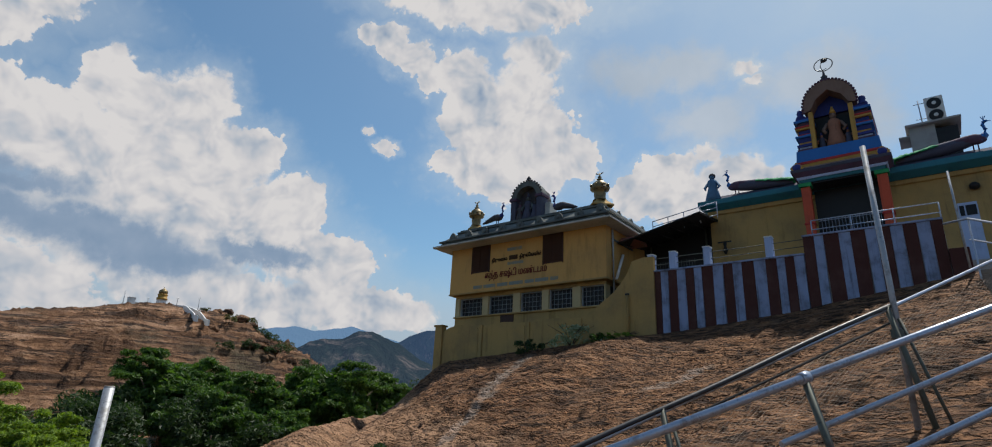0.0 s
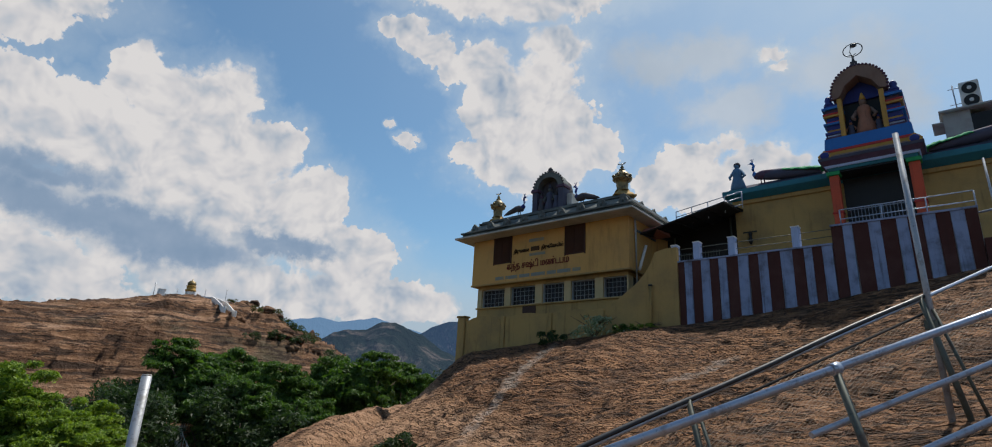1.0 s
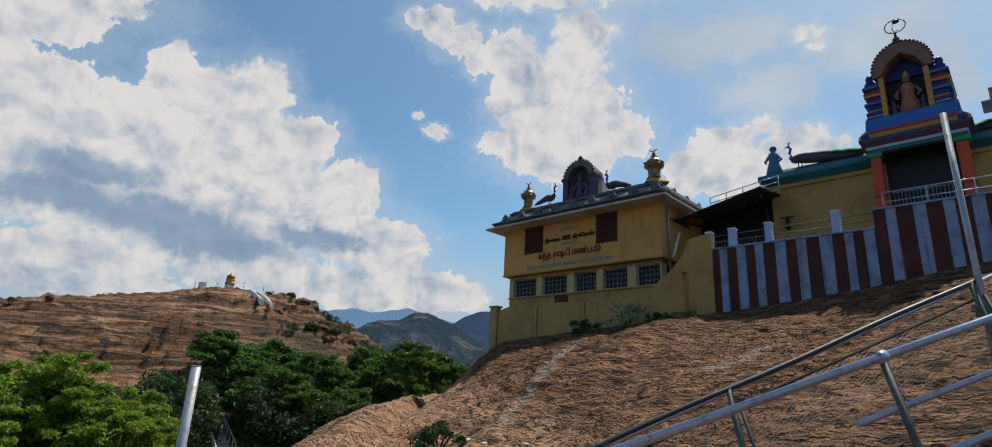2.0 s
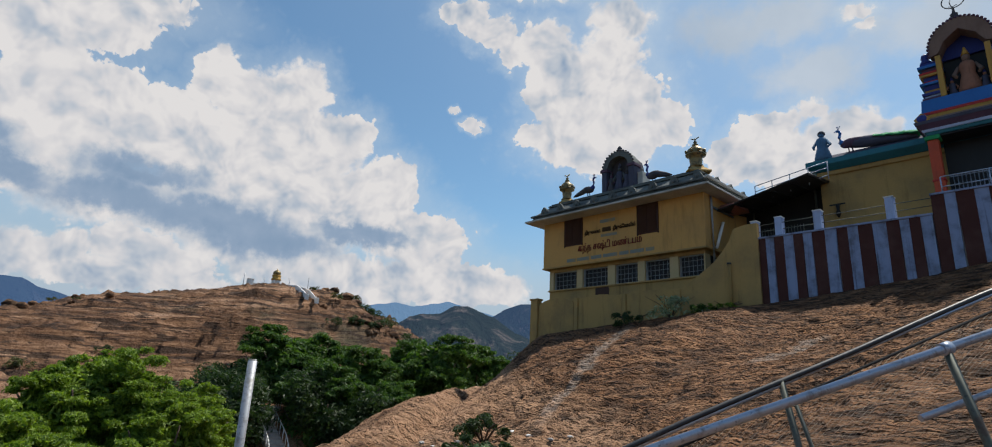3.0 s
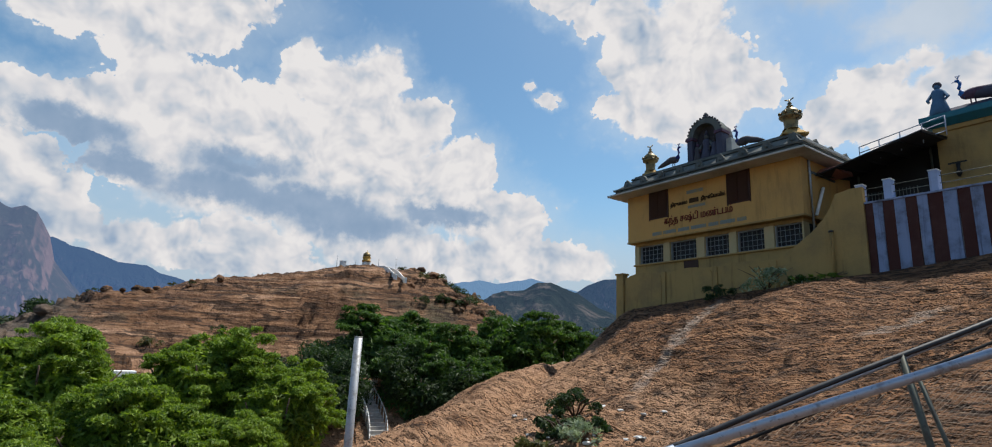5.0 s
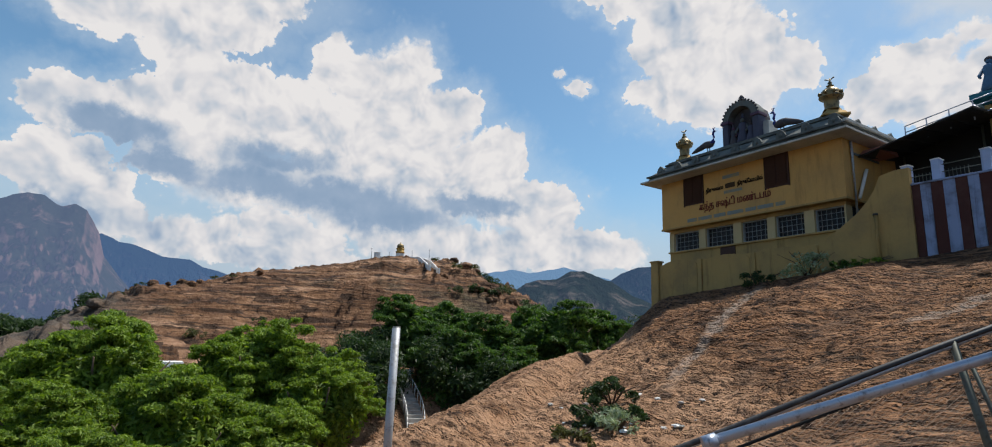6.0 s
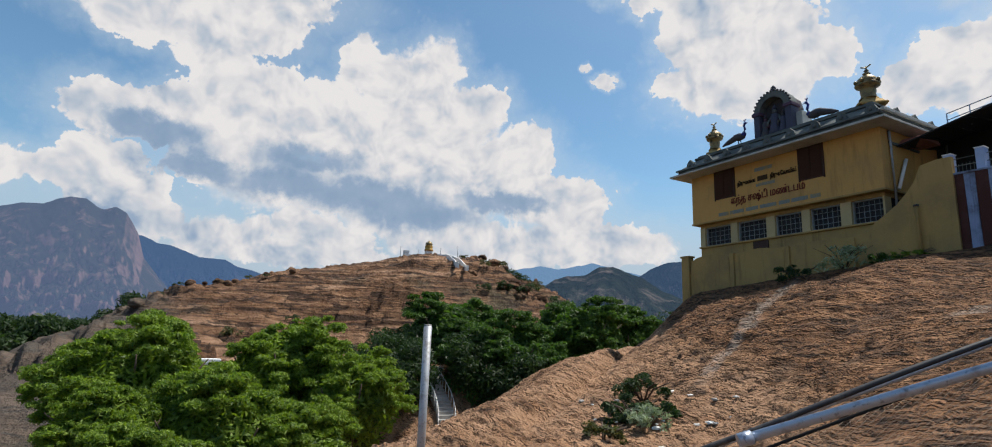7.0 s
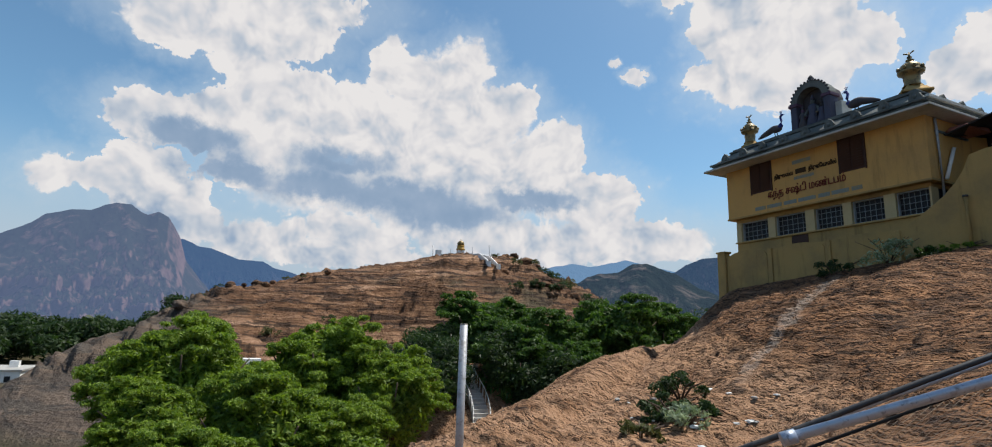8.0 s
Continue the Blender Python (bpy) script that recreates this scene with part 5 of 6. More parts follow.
    # black backing carries the niche's shade
    part("niche_back", box(-2.7, 22.6, 9.7, -1.34, 24.2, 11.6), BLACK, t, "niche backing with its shade painted black")
    ring = [(math.cos(a), math.sin(a)) for a in np.linspace(math.pi * 1.06, -.06 * math.pi, 25)]
    outer = [(cx + .86 * c, 11.42 + .98 * s) for c, s in ring]
    inner = [(cx + .62, 11.3), (cx + .42, 11.68), (cx, 12.0), (cx - .42, 11.68), (cx - .62, 11.3)]
    part("arch", prism(outer + inner, 21.92, 22.5), BROWN, t, "brown painted horseshoe arch")
    part("vault", prism([(cx + .80 * c, 11.42 + .92 * s) for c, s in ring], 22.5, 24.2), NAVY, t)
    for k in range(27):
        a = math.pi * (1.05 - 1.10 * k / 26)
        part("arch_bead", egg((cx + .87 * math.cos(a), 21.95, 11.42 + .99 * math.sin(a)), (.055, .07, .055), seg=7), PURPLE, t)
    part("finial", lathe(cx - .05, 22.2, [(.22, 12.36), (.24, 12.42), (.12, 12.48), (.17, 12.55), (.09, 12.62), (.12, 12.68), (.05, 12.74), (.03, 12.95)], 14), DARKSTONE, t, "", True)
    bm = bmesh.new()
    for k in range(28):
        a, b = k * 6.2832 / 28, (k + 1) * 6.2832 / 28
        rod((cx - .02 + .31 * math.cos(a), 22.2, 13.2 + .27 * math.sin(a)), (cx - .02 + .31 * math.cos(b), 22.2, 13.2 + .27 * math.sin(b)), .018, seg=6, bm=bm)
    part("lamp_ring", bm, DARKPIPE, t, "thin dark ring above the finial")
    part("lamp_stem", chain([(cx - .05, 22.2, 12.9), (cx - .12, 22.2, 13.15), (cx - .08, 22.2, 13.3), (cx + .02, 22.2, 13.36)], .015, 6), DARKPIPE, t)
    part("lamp_head", egg((cx + .02, 22.18, 13.36), (.12, .07, .08), seg=10), DARKPIPE, t)
    for k in (-1, 1):
        part("trident_arm", rod((cx - .05, 22.2, 12.98), (cx - .05 + .12 * k, 22.2, 13.02), .012, seg=5), DARKPIPE, t)
    figure(cx + .03, 22.25, 9.72, 1.45, [TERRA, BROWN, GOLDEN], "weathered painted deity statue standing in the tower niche")
    for k in (-1, 1):
        figure(cx + .42 * k, 22.2, 9.72, .62, [SLATE, TERRA, NAVY], "small painted attendant statue in the tower niche")


gate_tower()


# ---- stairs, rails and poles beside the path ----
def along(p, d, k):
    return Vector(p) + Vector(d) * k


def pipe_railing():
    p, d = (-.65, 3.61, .27), (1.16, 1.59, .67)
    t = thing("stair_railing", -.65, 3.61, floor_at(-.65, 3.61), "blue-grey painted pipe handrail with three rails", "railing")
    for k, (drop, r, k0) in enumerate(((0, .0225, -1.0), (-.28, .017, -.1), (-.575, .02, .1))):
        o = Vector((0, 0, drop))
        part("rail", rod(along(p, d, k0) + o, along(p, d, 3.2) + o, r, seg=14), GALV, t, "chipped blue-grey pipe")
    part("rail_end", rod(along(p, d, -1.0), along(p, d, -1.03), .031, seg=14), GALV, t)
    for k in (0, 1.25, 2.4):
        q = along(p, d, k)
        foot = floor_at(q.x + .22, q.y) - .1
        post = part("post", rod((q.x + .24 * (q.z - foot), q.y, foot), q, .021, seg=10), OLIVEPOST, t)
        part("clamp", rod(along(q, d, -.013), along(q, d, .013), .033, seg=12), GALV, post)


pipe_railing()


def hose_railing():
    p, d = (-1.62, 3.98, .072), (1.28, 1.61, .885)
    t = thing("stair_railing", -1.62, 3.98, floor_at(-1.62, 3.98), "iron handrail with a black hose tied along it and wire mesh", "railing")
    part("rail", rod(along(p, d, -1.3), along(p, d, 2.6), .015, seg=10), GALV, t)
    part("hose", chain([along(p, d, k) + Vector((0, -.005, .016 - .006 * math.sin(k * 7))) for k in np.linspace(-1.3, 1.02, 34)], .019, 8), DARKPIPE, t, "black rubber hose along the rail")
    part("rail", rod(along(p, d, -1.3) + Vector((0, 0, -.115)), along(p, d, 1.05) + Vector((0, 0, -.115)), .010, seg=8), CABLE, t, "thin black cable under the rail")
    for k in (-1.25, 0.0, 1.0, 2.0):
        q = along(p, d, k)
        foot = floor_at(q.x + .2, q.y) - .1
        part("post", rod((q.x + .20 * (q.z - foot), q.y, foot), q + Vector((0, 0, .02)), .022, seg=10), OLIVEPOST, t)
        part("brace", rod((q.x + .10 + .22 * (q.z - foot), q.y + .05, foot), q + Vector((.07, 0, -.08)), .013, seg=8), OLIVEPOST, t)
    # woven wire mesh hung below the rail
    bm = bmesh.new()
    dv = Vector(d)
    step = .034
    n_w = int(3.6 / step)
    for i in range(-22, n_w):
        for sgn in (1, -1):
            a = along(p, d, -1.2 + (i if sgn > 0 else i + 22) * step) + Vector((0, .012 * sgn, -.12))
            b = a + dv * (22 * step * sgn) + Vector((0, 0, -.72))
            rod(a, b, .0010, seg=3, bm=bm)
    part("wire_mesh", bm, WIRE, t, "rusty diamond wire mesh")


hose_railing()

tall = thing("tall_pole", -.32, 5.62, floor_at(-.32, 5.62), "tall plain grey iron pole beside the stair rail", "pole")
part("shaft", rod((-.27, 5.62, floor_at(-.27, 5.62) - .1), (-.315, 5.62, 2.42), .023, seg=14), POLE_METAL, tall)
part("bracket", box(-.34, 5.58, .72, -.25, 5.66, .79), OLIVEPOST, tall)
thin = thing("thin_pole", .79, 19.0, 4.3, "thin grey upright pipe near the shrine steps", "pole")
part("shaft", rod((.81, 19.0, 4.2), (.77, 19.0, 6.95), .028, seg=8), POLE_METAL, thin)
lone = thing("lone_pole", -5.05, 1.8, floor_at(-5.05, 1.8), "plain grey metal pole standing on the rock", "pole")
part("shaft", rod((-5.07, 1.8, floor_at(-5.05, 1.8) - .2), (-5.06, 1.8, .07), .037, seg=16), POLE_METAL, lone)
part("cap", rod((-5.06, 1.8, .07), (-5.06, 1.8, .082), .034, seg=16), CONCRETE, lone)


def shrine_steps():
    """Whitened steps and a handrail that climb to the terrace past the striped wall."""
    t = thing("shrine_steps", 1.6, 16.0, 2.8, "worn concrete steps with whitened edges and a bright handrail", "steps")
    for k in range(9):
        y = 12.4 + k * .75
        z = floor_at(1.0, y) + .06 + .02 * k
        part("step", box(.95, y, z - .5, 2.6, y + .8, z, .015), STEP_STONE, t)
        part("step_edge", box(.95, y - .012, z - .10, 2.6, y + .05, z + .006, .006), STEP_STONE, t)
    for a, b, r in (((.46, 19.3, 5.55), (.95, 18.4, 5.35), .03), ((.95, 18.4, 5.35), (1.9, 14.6, 3.75), .03), ((.93, 19.0, 4.95), (1.9, 14.6, 3.35), .02)):
        part("handrail", rod(a, b, r, seg=10), GALV, t, "bright galvanised handrail")
    for y in (18.4, 16.5, 14.7):
        x = .95 + (18.4 - y) * .25
        part("post", rod((x, y, 2.6), (x, y, 5.35 - (18.4 - y) * .42), .022, seg=8), GALV, t)
    k = thing("painted_kerb", .9, 5.6, floor_at(.9, 5.6), "low blue-white painted stair kerb", "kerb")
    bm = bmesh.new()
    prism([(-.5, 0), (-.5, .22), (1.3, .22 + .75), (1.3, .2)], 0, .28, bm)
    bmesh.ops.rotate(bm, verts=bm.verts, cent=(0, 0, 0), matrix=Matrix.Rotation(radians(52), 3, "Z"))
    bmesh.ops.translate(bm, verts=bm.verts, vec=(.35, 4.95, floor_at(.35, 4.95) - .46))
    part("kerb_block", bm, WHITEWASH, k)


shrine_steps()


# ---- trees and bushes ----
def leaf_cloud(centres, radii, count, size, seed, squash=0.8, fill=0.35):
    """Vertices and faces of many small leaves, spread through the outer parts of round clumps."""
    rng = np.random.RandomState(seed)
    w = np.array(radii) ** 2
    pick = rng.choice(len(radii), count, p=w / w.sum())
    d = rng.normal(size=(count, 3))
    d /= np.linalg.norm(d, axis=1)[:, None]
    d[:, 2] = np.where((d[:, 2] < -.2) & (rng.rand(count) < .6), -d[:, 2], d[:, 2])
    rr = np.array(radii)[pick] * (1.12 - (fill + .2) * rng.rand(count) ** 1.4)
    c = np.array(centres)[pick] + d * rr[:, None] * np.array([1, 1, squash])
    up = d * .7 + rng.normal(size=(count, 3)) * .75 + np.array([0, 0, .45])
    up /= np.linalg.norm(up, axis=1)[:, None]
    a = np.cross(up, rng.normal(size=(count, 3)))
    a /= np.linalg.norm(a, axis=1)[:, None]
    b = np.cross(up, a)
    s = size * rng.uniform(.6, 1.35, count)[:, None]
    v = np.stack([c - a * s, c + b * s * .48 + a * s * .1, c + a * s - up * s * .3 - b * s * .1], 1).reshape(-1, 3)
    f = np.arange(count * 3).reshape(-1, 3)
    return v, f


def leaf_mesh(name, v, f, mat):
    me = bpy.data.meshes.new(name)
    me.from_pydata(v.tolist(), [], f.tolist())
    me.materials.append(mat)
    return me


def crown_clumps(rng, rx, ry, rz, n, r0, r1):
    """Clumps over an uneven dome with gaps, around the crown's middle."""
    cs, rs = [], []
    for k in range(n):
        a, e = rng.uniform(0, 6.2832), math.asin(rng.uniform(-.35, 1))
        q = rng.uniform(.55, 1.08) * (1 + .16 * math.sin(3 * a + rng.uniform(-.5, .5)))
        cs.append((rx * q * math.cos(a) * math.cos(e), ry * q * math.sin(a) * math.cos(e), rz * q * math.sin(e)))
        rs.append(rng.uniform(r0, r1))
    return cs, rs


def tree_kind(seed, rx, rz, high, leaf, leaf_size, count, label, category="tree"):
    """A tree with its base at the origin: trunk, limbs and crown."""
    rng = random.Random(seed)
    t = tagged(new("tree"), label, category, "trees in the valley")
    ORIGIN[t] = Vector((0, 0, 0))
    mid = high - rz
    part("trunk", chain([(0, 0, -.6), (.1, .05, mid * .3), (-.1, .15, mid * .6), (0, 0, mid)], [.34, .27, .22, .13], 9), BARK, t)
    for k in range(6):
        a = k * 1.05 + rng.uniform(-.3, .3)
        z = mid * rng.uniform(.45, .75)
        part("limb", chain([(0, .05, z), (rx * .3 * math.cos(a), rx * .3 * math.sin(a), z + rz * .5), (rx * .7 * math.cos(a), rx * .7 * math.sin(a), mid + rz * rng.uniform(.1, .4))], [.14, .09, .03], 7), BARK, t)
    # boughs carry lobes, and every lobe a skin of small sprays, with dark gaps between the lobes
    lobes, girths = crown_clumps(rng, rx * .68, rx * .68, rz * .66, 15, rx * .24, rx * .40)
    cs, rs = [], []
    for (x, y, z), g in zip(lobes, girths):
        for k in range(26):
            a, e = rng.uniform(0, 6.2832), math.asin(rng.uniform(-.35, 1))
            q = g * rng.uniform(.72, 1.12)
            cs.append((x + q * math.cos(a) * math.cos(e), y + q * math.sin(a) * math.cos(e), mid + z + q * .82 * math.sin(e)))
            rs.append(g * rng.uniform(.16, .34))
    v, f = leaf_cloud(cs, rs, count, leaf_size, seed, .55, .7)
    v2, f2 = leaf_cloud([(0, 0, mid - rz * .1)], [rx * .62], count // 8, leaf_size * 1.9, seed + 1, rz / rx)
    crown = new("crown", leaf_mesh("crown", np.vstack([v, v2]), np.vstack([f, f2 + len(v)]), leaf))
    crown.parent = t
    return t


def put_tree(kind, az, dist, top, scale, turn, tall):
    """Stands a copy with its top at the height top above the eye's level."""
    x, y = -math.sin(radians(az)) * dist, math.cos(radians(az)) * dist
    base = floor_at(x, y)
    s = scale
    z = min(base, top - tall * s)
    m = Matrix.LocRotScale((x, y, top - tall * s + E), Euler((0, 0, radians(turn))), None)
    ob = copy_thing(kind, m)
    ob.scale = (s, s, s)
    if base < top - tall * s - .2:
        part_root = part_stem(x, y, base, top - tall * s + 2 * s)
        part_root.parent = ob
        part_root.matrix_parent_inverse = ob.matrix_basis.inverted()
    return ob


def part_stem(x, y, z0, z1):
    bm = chain([(x, y, z0 - .3), (x + .1, y, (z0 + z1) / 2), (x, y, z1)], [.42, .36, .3], 9)
    me = bpy.data.meshes.new("lower_trunk")
    bmesh.ops.translate(bm, verts=bm.verts, vec=(0, 0, E))
    bm.to_mesh(me)
    bm.free()
    me.materials.append(BARK)
    return new("lower_trunk", me)


bright_a = tree_kind(11, 4.0, 3.4, 10.5, LEAF_BRIGHT, .105, 100000, "bushy bright green neem tree below the rock")
bright_b = tree_kind(23, 3.6, 3.3, 9.8, LEAF_BRIGHT, .10, 90000, "rounded bright green tree below the rock")
dark_a = tree_kind(37, 4.6, 4.6, 13.0, LEAF_DARK, .15, 62000, "dense dark green mango tree in the valley")
dark_b = tree_kind(51, 4.2, 4.2, 12.0, LEAF_DARK, .15, 58000, "broad dark green tree with drooping leaves")
LAYOUT = [
    (bright_a, 92.5, 31, 1.0, 1.05, 0, 10.5), (bright_b, 81.0, 31, 1.15, 1.0, 40, 9.8), (bright_b, 75.0, 29, -.2, .9, 130, 9.8), (bright_a, 86.5, 25, -1.0, .9, 200, 10.5),
    (bright_b, 94.5, 24, -1.5, .66, 260, 9.8), (bright_a, 79.5, 24.5, -2.3, .80, 300, 10.5), (bright_a, 92.0, 20, -2.6, .66, 70, 10.5), (bright_b, 85.0, 19.5, -3.2, .6, 10, 9.8),
    (dark_a, 66.0, 45, 4.2, 1.0, 0, 13.0), (dark_a, 53.0, 47, 4.5, 1.05, 120, 13.0), (dark_b, 59.5, 42, 2.0, .95, 60, 12.0), (dark_b, 62.5, 39, .6, .9, 200, 12.0), (dark_b, 48.6, 50, 3.0, .9, 20, 12.0),
    (dark_a, 71.5, 50, -2.0, .8, 250, 13.0), (dark_b, 56.0, 38, -.2, .85, 310, 12.0),
]
for row in LAYOUT:
    put_tree(*row)
for kind in (bright_a, bright_b, dark_a, dark_b):
    for o in (*kind.children_recursive, kind):
        bpy.data.objects.remove(o)


def shrub(x, y, wide, high, leaf, size, count, seed, label, sink=0.05):
    """A low bush that grows out of a crack: stems and a ragged crown."""
    z = floor_at(x, y)
    rng = random.Random(seed)
    t = thing("shrub", x, y, z, label, "shrub", "shrubs on the rock")
    for k in range(7):
        a = rng.uniform(0, 6.28)
        part("stem", chain([(x, y, z - .1), (x + wide * .3 * math.cos(a), y + wide * .3 * math.sin(a), z + high * .5), (x + wide * .7 * math.cos(a), y + wide * .7 * math.sin(a), z + high * .8)], [.02, .014, .006], 5), BARK, t)
    cs, rs = crown_clumps(rng, wide * .8, wide * .8, high * .7, 16, high * .16, high * .34)
    v, f = leaf_cloud([(a, b, c + high * .2) for a, b, c in cs], rs, count, size, seed)
    crown = new("crown", leaf_mesh("crown", v, f, leaf))
    crown.parent = t
    return t


shrub(-8.0, 6.9, .85, .42, LEAF_FAR, .05, 2600, 1, "dark green weedy bush at the foot of the rock")
shrub(-8.7, 7.8, .7, .42, LEAF_FAR, .05, 1800, 2, "dark green weedy bush at the foot of the rock")
shrub(-7.4, 6.7, .5, .35, LEAF_PALE, .05, 700, 3, "low pale green weeds among litter")
shrub(-7.2, 5.6, .5, .28, LEAF_DRY, .05, 700, 4, "low dry grass tuft on the slab")
shrub(-10.8, 18.4, 1.25, .85, LEAF_PALE, .075, 800, 5, "pale silvery shrub against the ochre wall")
shrub(-9.9, 18.8, .6, .3, LEAF_DARK, .06, 700, 6, "small green shrub against the ochre wall")
shrub(-11.7, 17.2, .9, .5, LEAF_FAR, .06, 900, 7, "green weeds in a crack of the rock")
shrub(-9.0, 18.9, .8, .25, LEAF_BRIGHT, .05, 700, 8, "low bright grass along the wall foot")


def far_bush(az, dist, wide, high, leaf, seed, label):
    x, y = -math.sin(radians(az)) * dist, math.cos(radians(az)) * dist
    z = floor_at(x, y)
    rng = random.Random(seed)
    t = thing("hill_bush", x, y, z, label, "bush", "bushes on the far hill")
    part("stem", rod((x, y, z - .5), (x, y, z + high * .5), .12, .06, 6), BARK, t)
    cs, rs = crown_clumps(rng, wide * .8, wide * .8, high * .6, 14, high * .2, high * .4)
    v, f = leaf_cloud([(a, b, c + high * .35) for a, b, c in cs], rs, 900, high * .11, seed)
    crown = new("crown", leaf_mesh("crown", v, f, leaf))
    crown.parent = t


rng = random.Random(3)
for k, (az, dist, w, h) in enumerate(((64.6, 205, 3.2, 3.4), (63.2, 200, 3.0, 2.6), (62.0, 195, 2.5, 2.2), (61.0, 190, 3.5, 4.0), (60.0, 185, 3.5, 4.2), (58.8, 180, 4.0, 4.5), (57.5, 178, 4.0, 4.0), (60.5, 165, 3.5, 4.0), (62.5, 160, 3.0, 3.2), (84.5, 200, 3.0, 2.2), (88, 195, 3.2, 2.4), (90, 190, 2.6, 2.0), (85.5, 140, 4.0, 3.5), (80.5, 150, 2.6, 2.4), (55.5, 170, 5, 5), (91.5, 185, 2.6, 1.8), (83, 190, 2.2, 1.5), (86, 188, 2.8, 1.8), (93, 180, 2.5, 2), (78.5, 196, 2.0, 1.2), (89.2, 186, 2.2, 1.6), (62.6, 178, 3, 3), (58.2, 170, 4, 5))):
    far_bush(az, dist, w * .8, h * .62, LEAF_FAR if k % 3 else LEAF_DRY, 100 + k, "dark scrub bush on the far rocky hill")


def forest(az0, az1, d0, d1, top, count, seed, label, leaf, size, name="far_woods", path=None):
    """Woods too far to count: one mesh of ragged crowns."""
    rng = random.Random(seed)
    cs, rs = [], []
    for k in range(count):
        az, d = radians(rng.uniform(az0, az1)), rng.uniform(d0, d1)
        if path and abs(math.degrees(az) - path) < 2.0:
            continue
        x, y = -math.sin(az) * d, math.cos(az) * d
        g = floor_at(x, y)
        r = rng.uniform(.8, 1.6) * top * .30
        for q in range(3):
            cs.append((x + rng.uniform(-r, r), y + rng.uniform(-r, r), g + E + top * rng.uniform(.35, 1.0) * (1 if q else .9)))
            rs.append(r)
    v, f = leaf_cloud(cs, rs, len(cs) * 240, size, seed)
    return tagged(new(name, leaf_mesh(name, v, f, leaf)), label, "woods", kind="stuff")


forest(92, 112, 210, 420, 11.5, 190, 4, "dark green palm and mango woods on the plain", LEAF_FAR, 1.1)
forest(45, 67, 55, 110, 5, 90, 6, "dark undergrowth in the valley between the trees", LEAF_FAR, .22, "valley_scrub")
forest(77, 92, 40, 80, 4, 60, 9, "scrub and undergrowth below the bright trees", LEAF_FAR, .28, "valley_scrub")
forest(57, 77, 36, 43, 2.2, 150, 15, "dark bushes round the winding stairs", LEAF_FAR, .16, "valley_scrub", 66.9)

# ---- the far hill's top ----
def on_hill(az, dist):
    x, y = -math.sin(radians(az)) * dist, math.cos(radians(az)) * dist
    return x, y, floor_at(x, y)


def hilltop():
    x, y, z = on_hill(68.2, 208)
    z += .3
    t = thing("hilltop_shrine", x, y, z, "small golden domed shrine on the hilltop", "shrine")
    part("base", box(x - 1.1, y - 1.1, z - 2.6, x + 1.1, y + 1.1, z + 1.5, .05), WHITE, t)
    part("body", lathe(x, y, [(1.6, z + 1.5), (1.7, z + 2.0), (1.35, z + 2.2), (1.5, z + 3.0), (1.6, z + 3.2), (1.1, z + 3.4)], 8), GOLDEN, t)
    part("dome", lathe(x, y, [(1.1, z + 3.4), (1.35, z + 3.8), (1.2, z + 4.4), (.6, z + 4.9), (.15, z + 5.1), (.1, z + 5.6)], 12), GILT, t)
    x, y, z = on_hill(70.4, 212)
    t = thing("hilltop_hut", x, y, z, "small white block hut with a tank on the hilltop", "hut")
    part("wall", box(x - .9, y - .9, z - 1, x + .9, y + .9, z + 2.9, .04), WHITE, t)
    part("roof", box(x - 1.0, y - 1.0, z + 2.9, x + 1.0, y + 1.0, z + 3.05), WHITE, t)
    part("lean_to", box(x - .4, y + .9, z - 1, x + 1.2, y + 3.2, z + 1.6), CONCRETE, t)
    for az, h in ((70.95, 5.5), (69.2, 4.0), (65.3, 5.5), (67.0, 3.5)):
        x, y, z = on_hill(az, 212)
        m = thing("signal_mast", x, y, z, "thin grey mast on the hilltop", "mast")
        part("pole", rod((x, y, z - 1), (x, y, z + h), .14, .09, 6), POLE_METAL, m)
        part("arm", rod((x - .3, y - .3, z + h * .9), (x + .3, y + .3, z + h * .9), .04, seg=5), POLE_METAL, m)
    st = thing("hill_steps", *on_hill(66, 200), "rock-cut steps with whitewashed edges on the hill", "steps")
    # two straight whitened kerbs, laid over the unevenness of the rock
    for a0, a1 in ((67.5, 65.15), (66.6, 64.2)):
        spots = [on_hill(a0 + (a1 - a0) * k / 24, 204 - 39 * k / 24) for k in range(25)]
        high = [max(q[2] for q in spots[max(0, k - 3):k + 4]) for k in range(25)]
        level = [sum(high[max(0, k - 3):k + 4]) / len(high[max(0, k - 3):k + 4]) for k in range(25)]
        for k in range(24):
            p, q = spots[k], spots[k + 1]
            part("edge", box_between((p[0], p[1], level[k] + .15), (q[0], q[1], level[k + 1] + .15), .13, 1.6), WHITE, st)
    rng = random.Random(8)
    for az, dist, r in ((87.0, 185, 1.8), (86.3, 184, 1.3), (62.8, 196, 1.6), (61.6, 190, 2.0), (60.7, 186, 1.7), (59.6, 176, 2.2), (63.6, 202, 1.5), (57.0, 172, 2.4), (93.0, 165, 1.8), (55.5, 165, 2.2), (61.3, 140, 2.2), (62.2, 138, 1.6), *[(rng.uniform(80, 94), rng.uniform(178, 196), rng.uniform(.7, 1.7)) for k in range(16)], *[(rng.uniform(57, 64), rng.uniform(165, 200), rng.uniform(.8, 1.8)) for k in range(12)]):
        x, y, z = on_hill(az, dist)
        bm = bmesh.new()
        bmesh.ops.create_icosphere(bm, subdivisions=3, radius=1)
        for v in bm.verts:
            k = 1 + .28 * noise.noise(v.co * 1.7 + Vector((az, r, 0)))
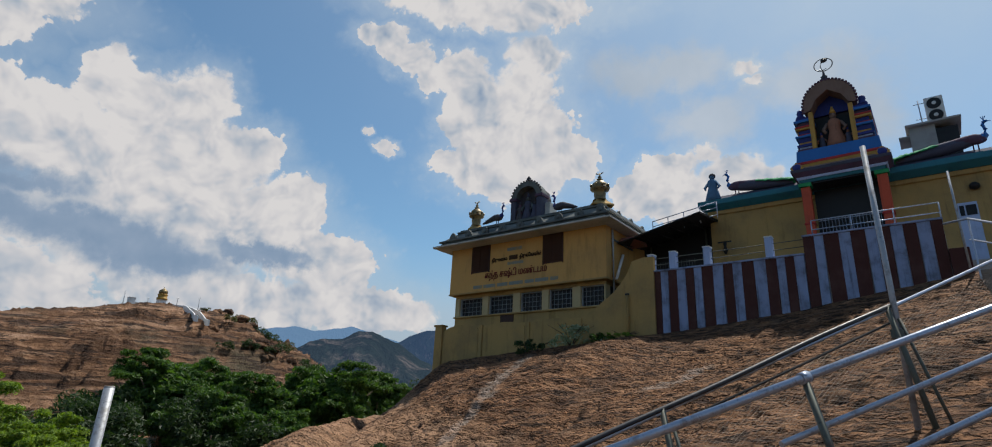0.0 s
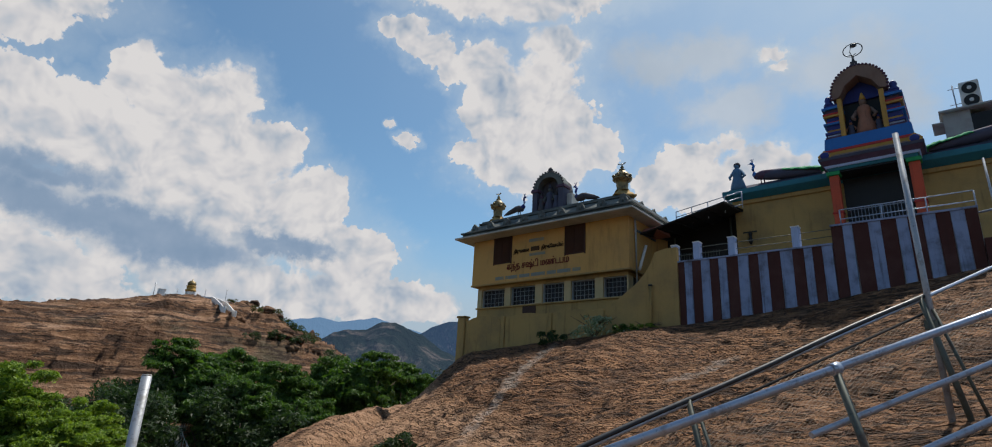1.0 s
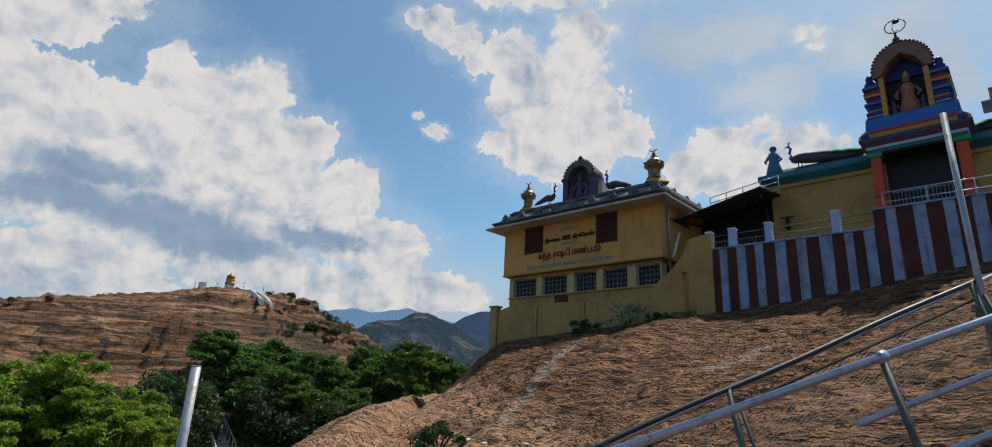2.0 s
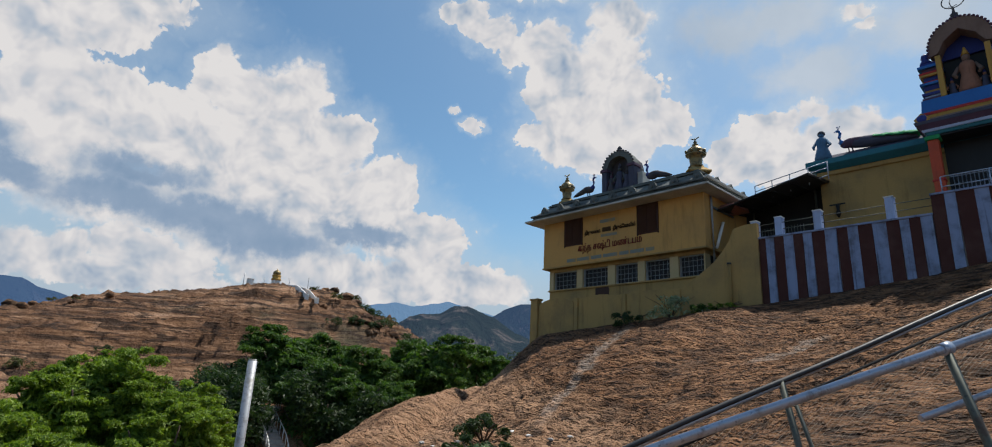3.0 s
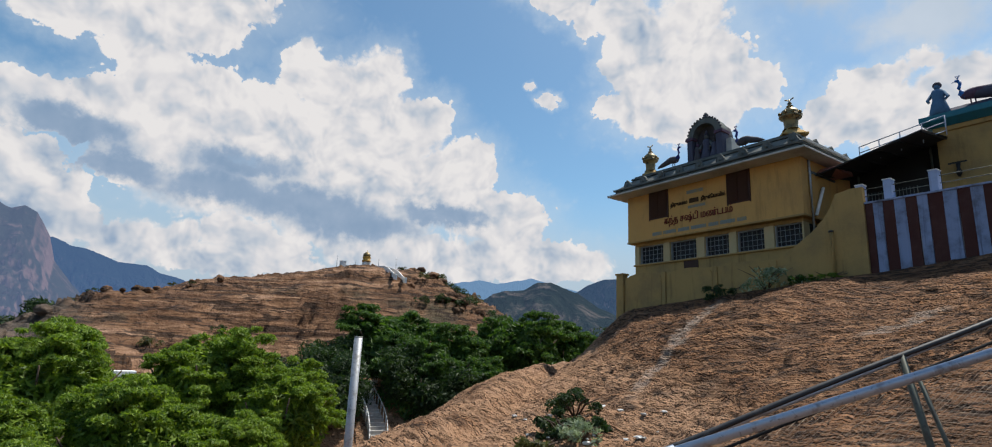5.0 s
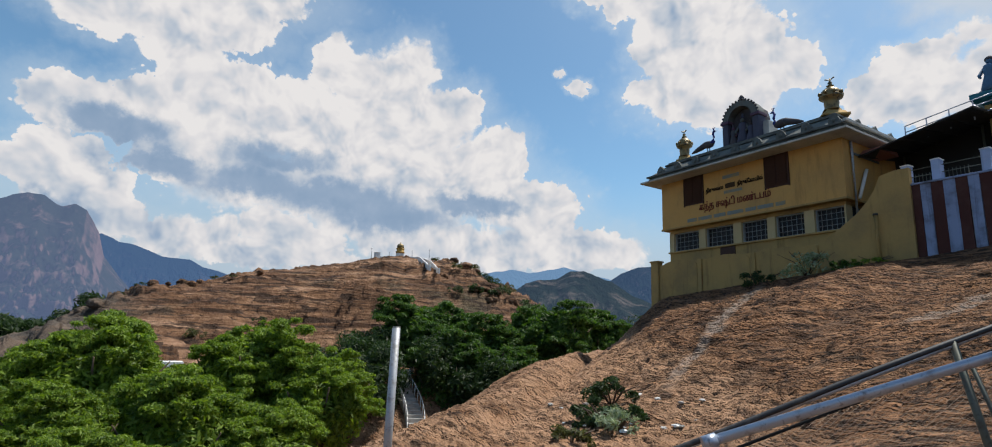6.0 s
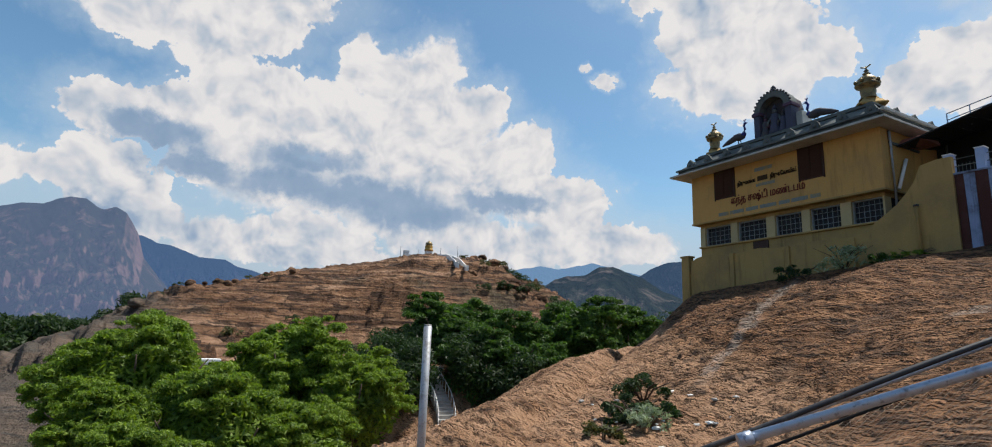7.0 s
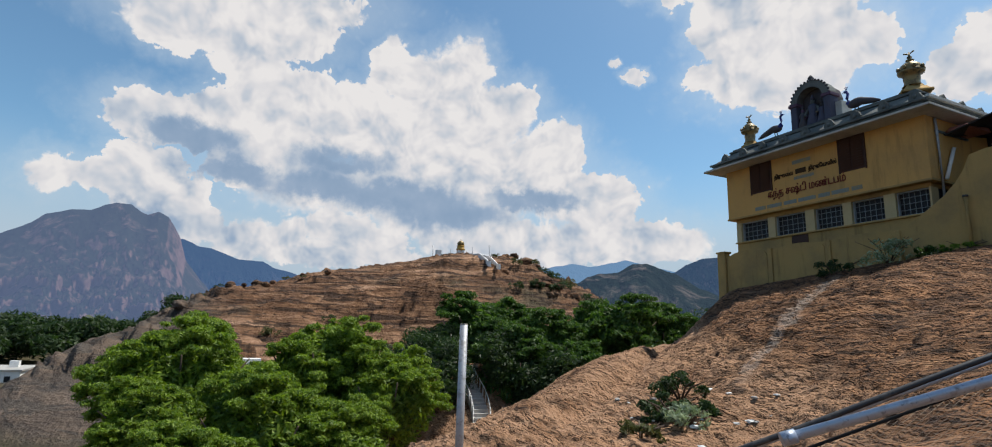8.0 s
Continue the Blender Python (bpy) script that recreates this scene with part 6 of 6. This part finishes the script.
            v.co = Vector((x + v.co.x * r * k * 1.2, y + v.co.y * r * k, z + r * .35 + v.co.z * r * k * .75))
        single("boulder", bm, ROCK, x, y, z, "brown granite boulder on the hill", "boulder", "boulders on the hill", smooth=True)


hilltop()


def valley_stairs():
    t = thing("valley_stairs", *on_hill(66.8, 36), "winding stone stairs with white railings among the trees", "stairs")
    def spot(u):
        return on_hill(67.1 + .5 * math.sin(u * 5.5) - .9 * u * u, 40.2 - 5.6 * u)
    for k in range(26):
        x, y, z = spot(k / 26)
        part("step", box(x - .2, y - .5, z - .4, x + .2, y + .5, z + .15, .02), CONCRETE, t)
    for side in (-1, 1):
        for k in range(26):
            p, q = spot(k / 26), spot((k + 1) / 26)
            part("railing", rod((p[0], p[1] + .55 * side, p[2] + .75), (q[0], q[1] + .55 * side, q[2] + .75), .028, seg=5), WHITE, t)
            if k % 2 == 0:
                part("post", rod((p[0], p[1] + .55 * side, p[2]), (p[0], p[1] + .55 * side, p[2] + .75), .022, seg=5), WHITE, t)


valley_stairs()


def far_house(az, dist, w, d, top, label):
    x, y, z = on_hill(az, dist)
    t = thing("far_house", x, y, z, label, "house", "houses on the plain")
    part("wall", box(x - w / 2, y - d / 2, z - 1, x + w / 2, y + d / 2, top), WHITE, t)
    part("roof", box(x - w / 2 - .3, y - d / 2 - .3, top, x + w / 2 + .3, y + d / 2 + .3, top + .35), CONCRETE, t)
    part("tank", box(x - .8, y + d / 4 - .8, top + .35, x + .8, y + d / 4 + .8, top + 1.7), WHITE, t)
    for k in range(3):
        part("window", box(x + w / 2 + .02, y - d / 3 + k * d / 3 - .5, top - 2.2, x + w / 2 + .06, y - d / 3 + k * d / 3 + .5, top - 1.0), GLASS, t)


far_house(104.5, 165, 16, 12, -10.2, "long white flat-roofed house on the plain")
far_house(88.5, 48, 4, 4, -4.0, "small white building seen between the trees")

# ---- litter at the foot of the rock ----
rng = random.Random(21)
for k in range(30):
    u = rng.random()
    x = -6.2 - 3.6 * u + rng.uniform(-.5, .5)
    y = 6.4 + 1.6 * u + rng.uniform(-.9, 1.6)
    z = floor_at(x, y)
    s = rng.uniform(.018, .055)
    bm = bmesh.new()
    bmesh.ops.create_icosphere(bm, subdivisions=2, radius=1)
    for v in bm.verts:
        q = 1 + .7 * noise.noise(v.co * 1.9 + Vector((k * 3.1, 0, 0)))
        v.co = Vector((x + v.co.x * s * q * 1.3, y + v.co.y * s * q, z + s * .3 + v.co.z * s * q * .55))
    single("litter", bm, WHITE if k % 4 else CONCRETE, x, y, z, "crumpled white plastic litter on the rock", "litter", "litter on the rock")
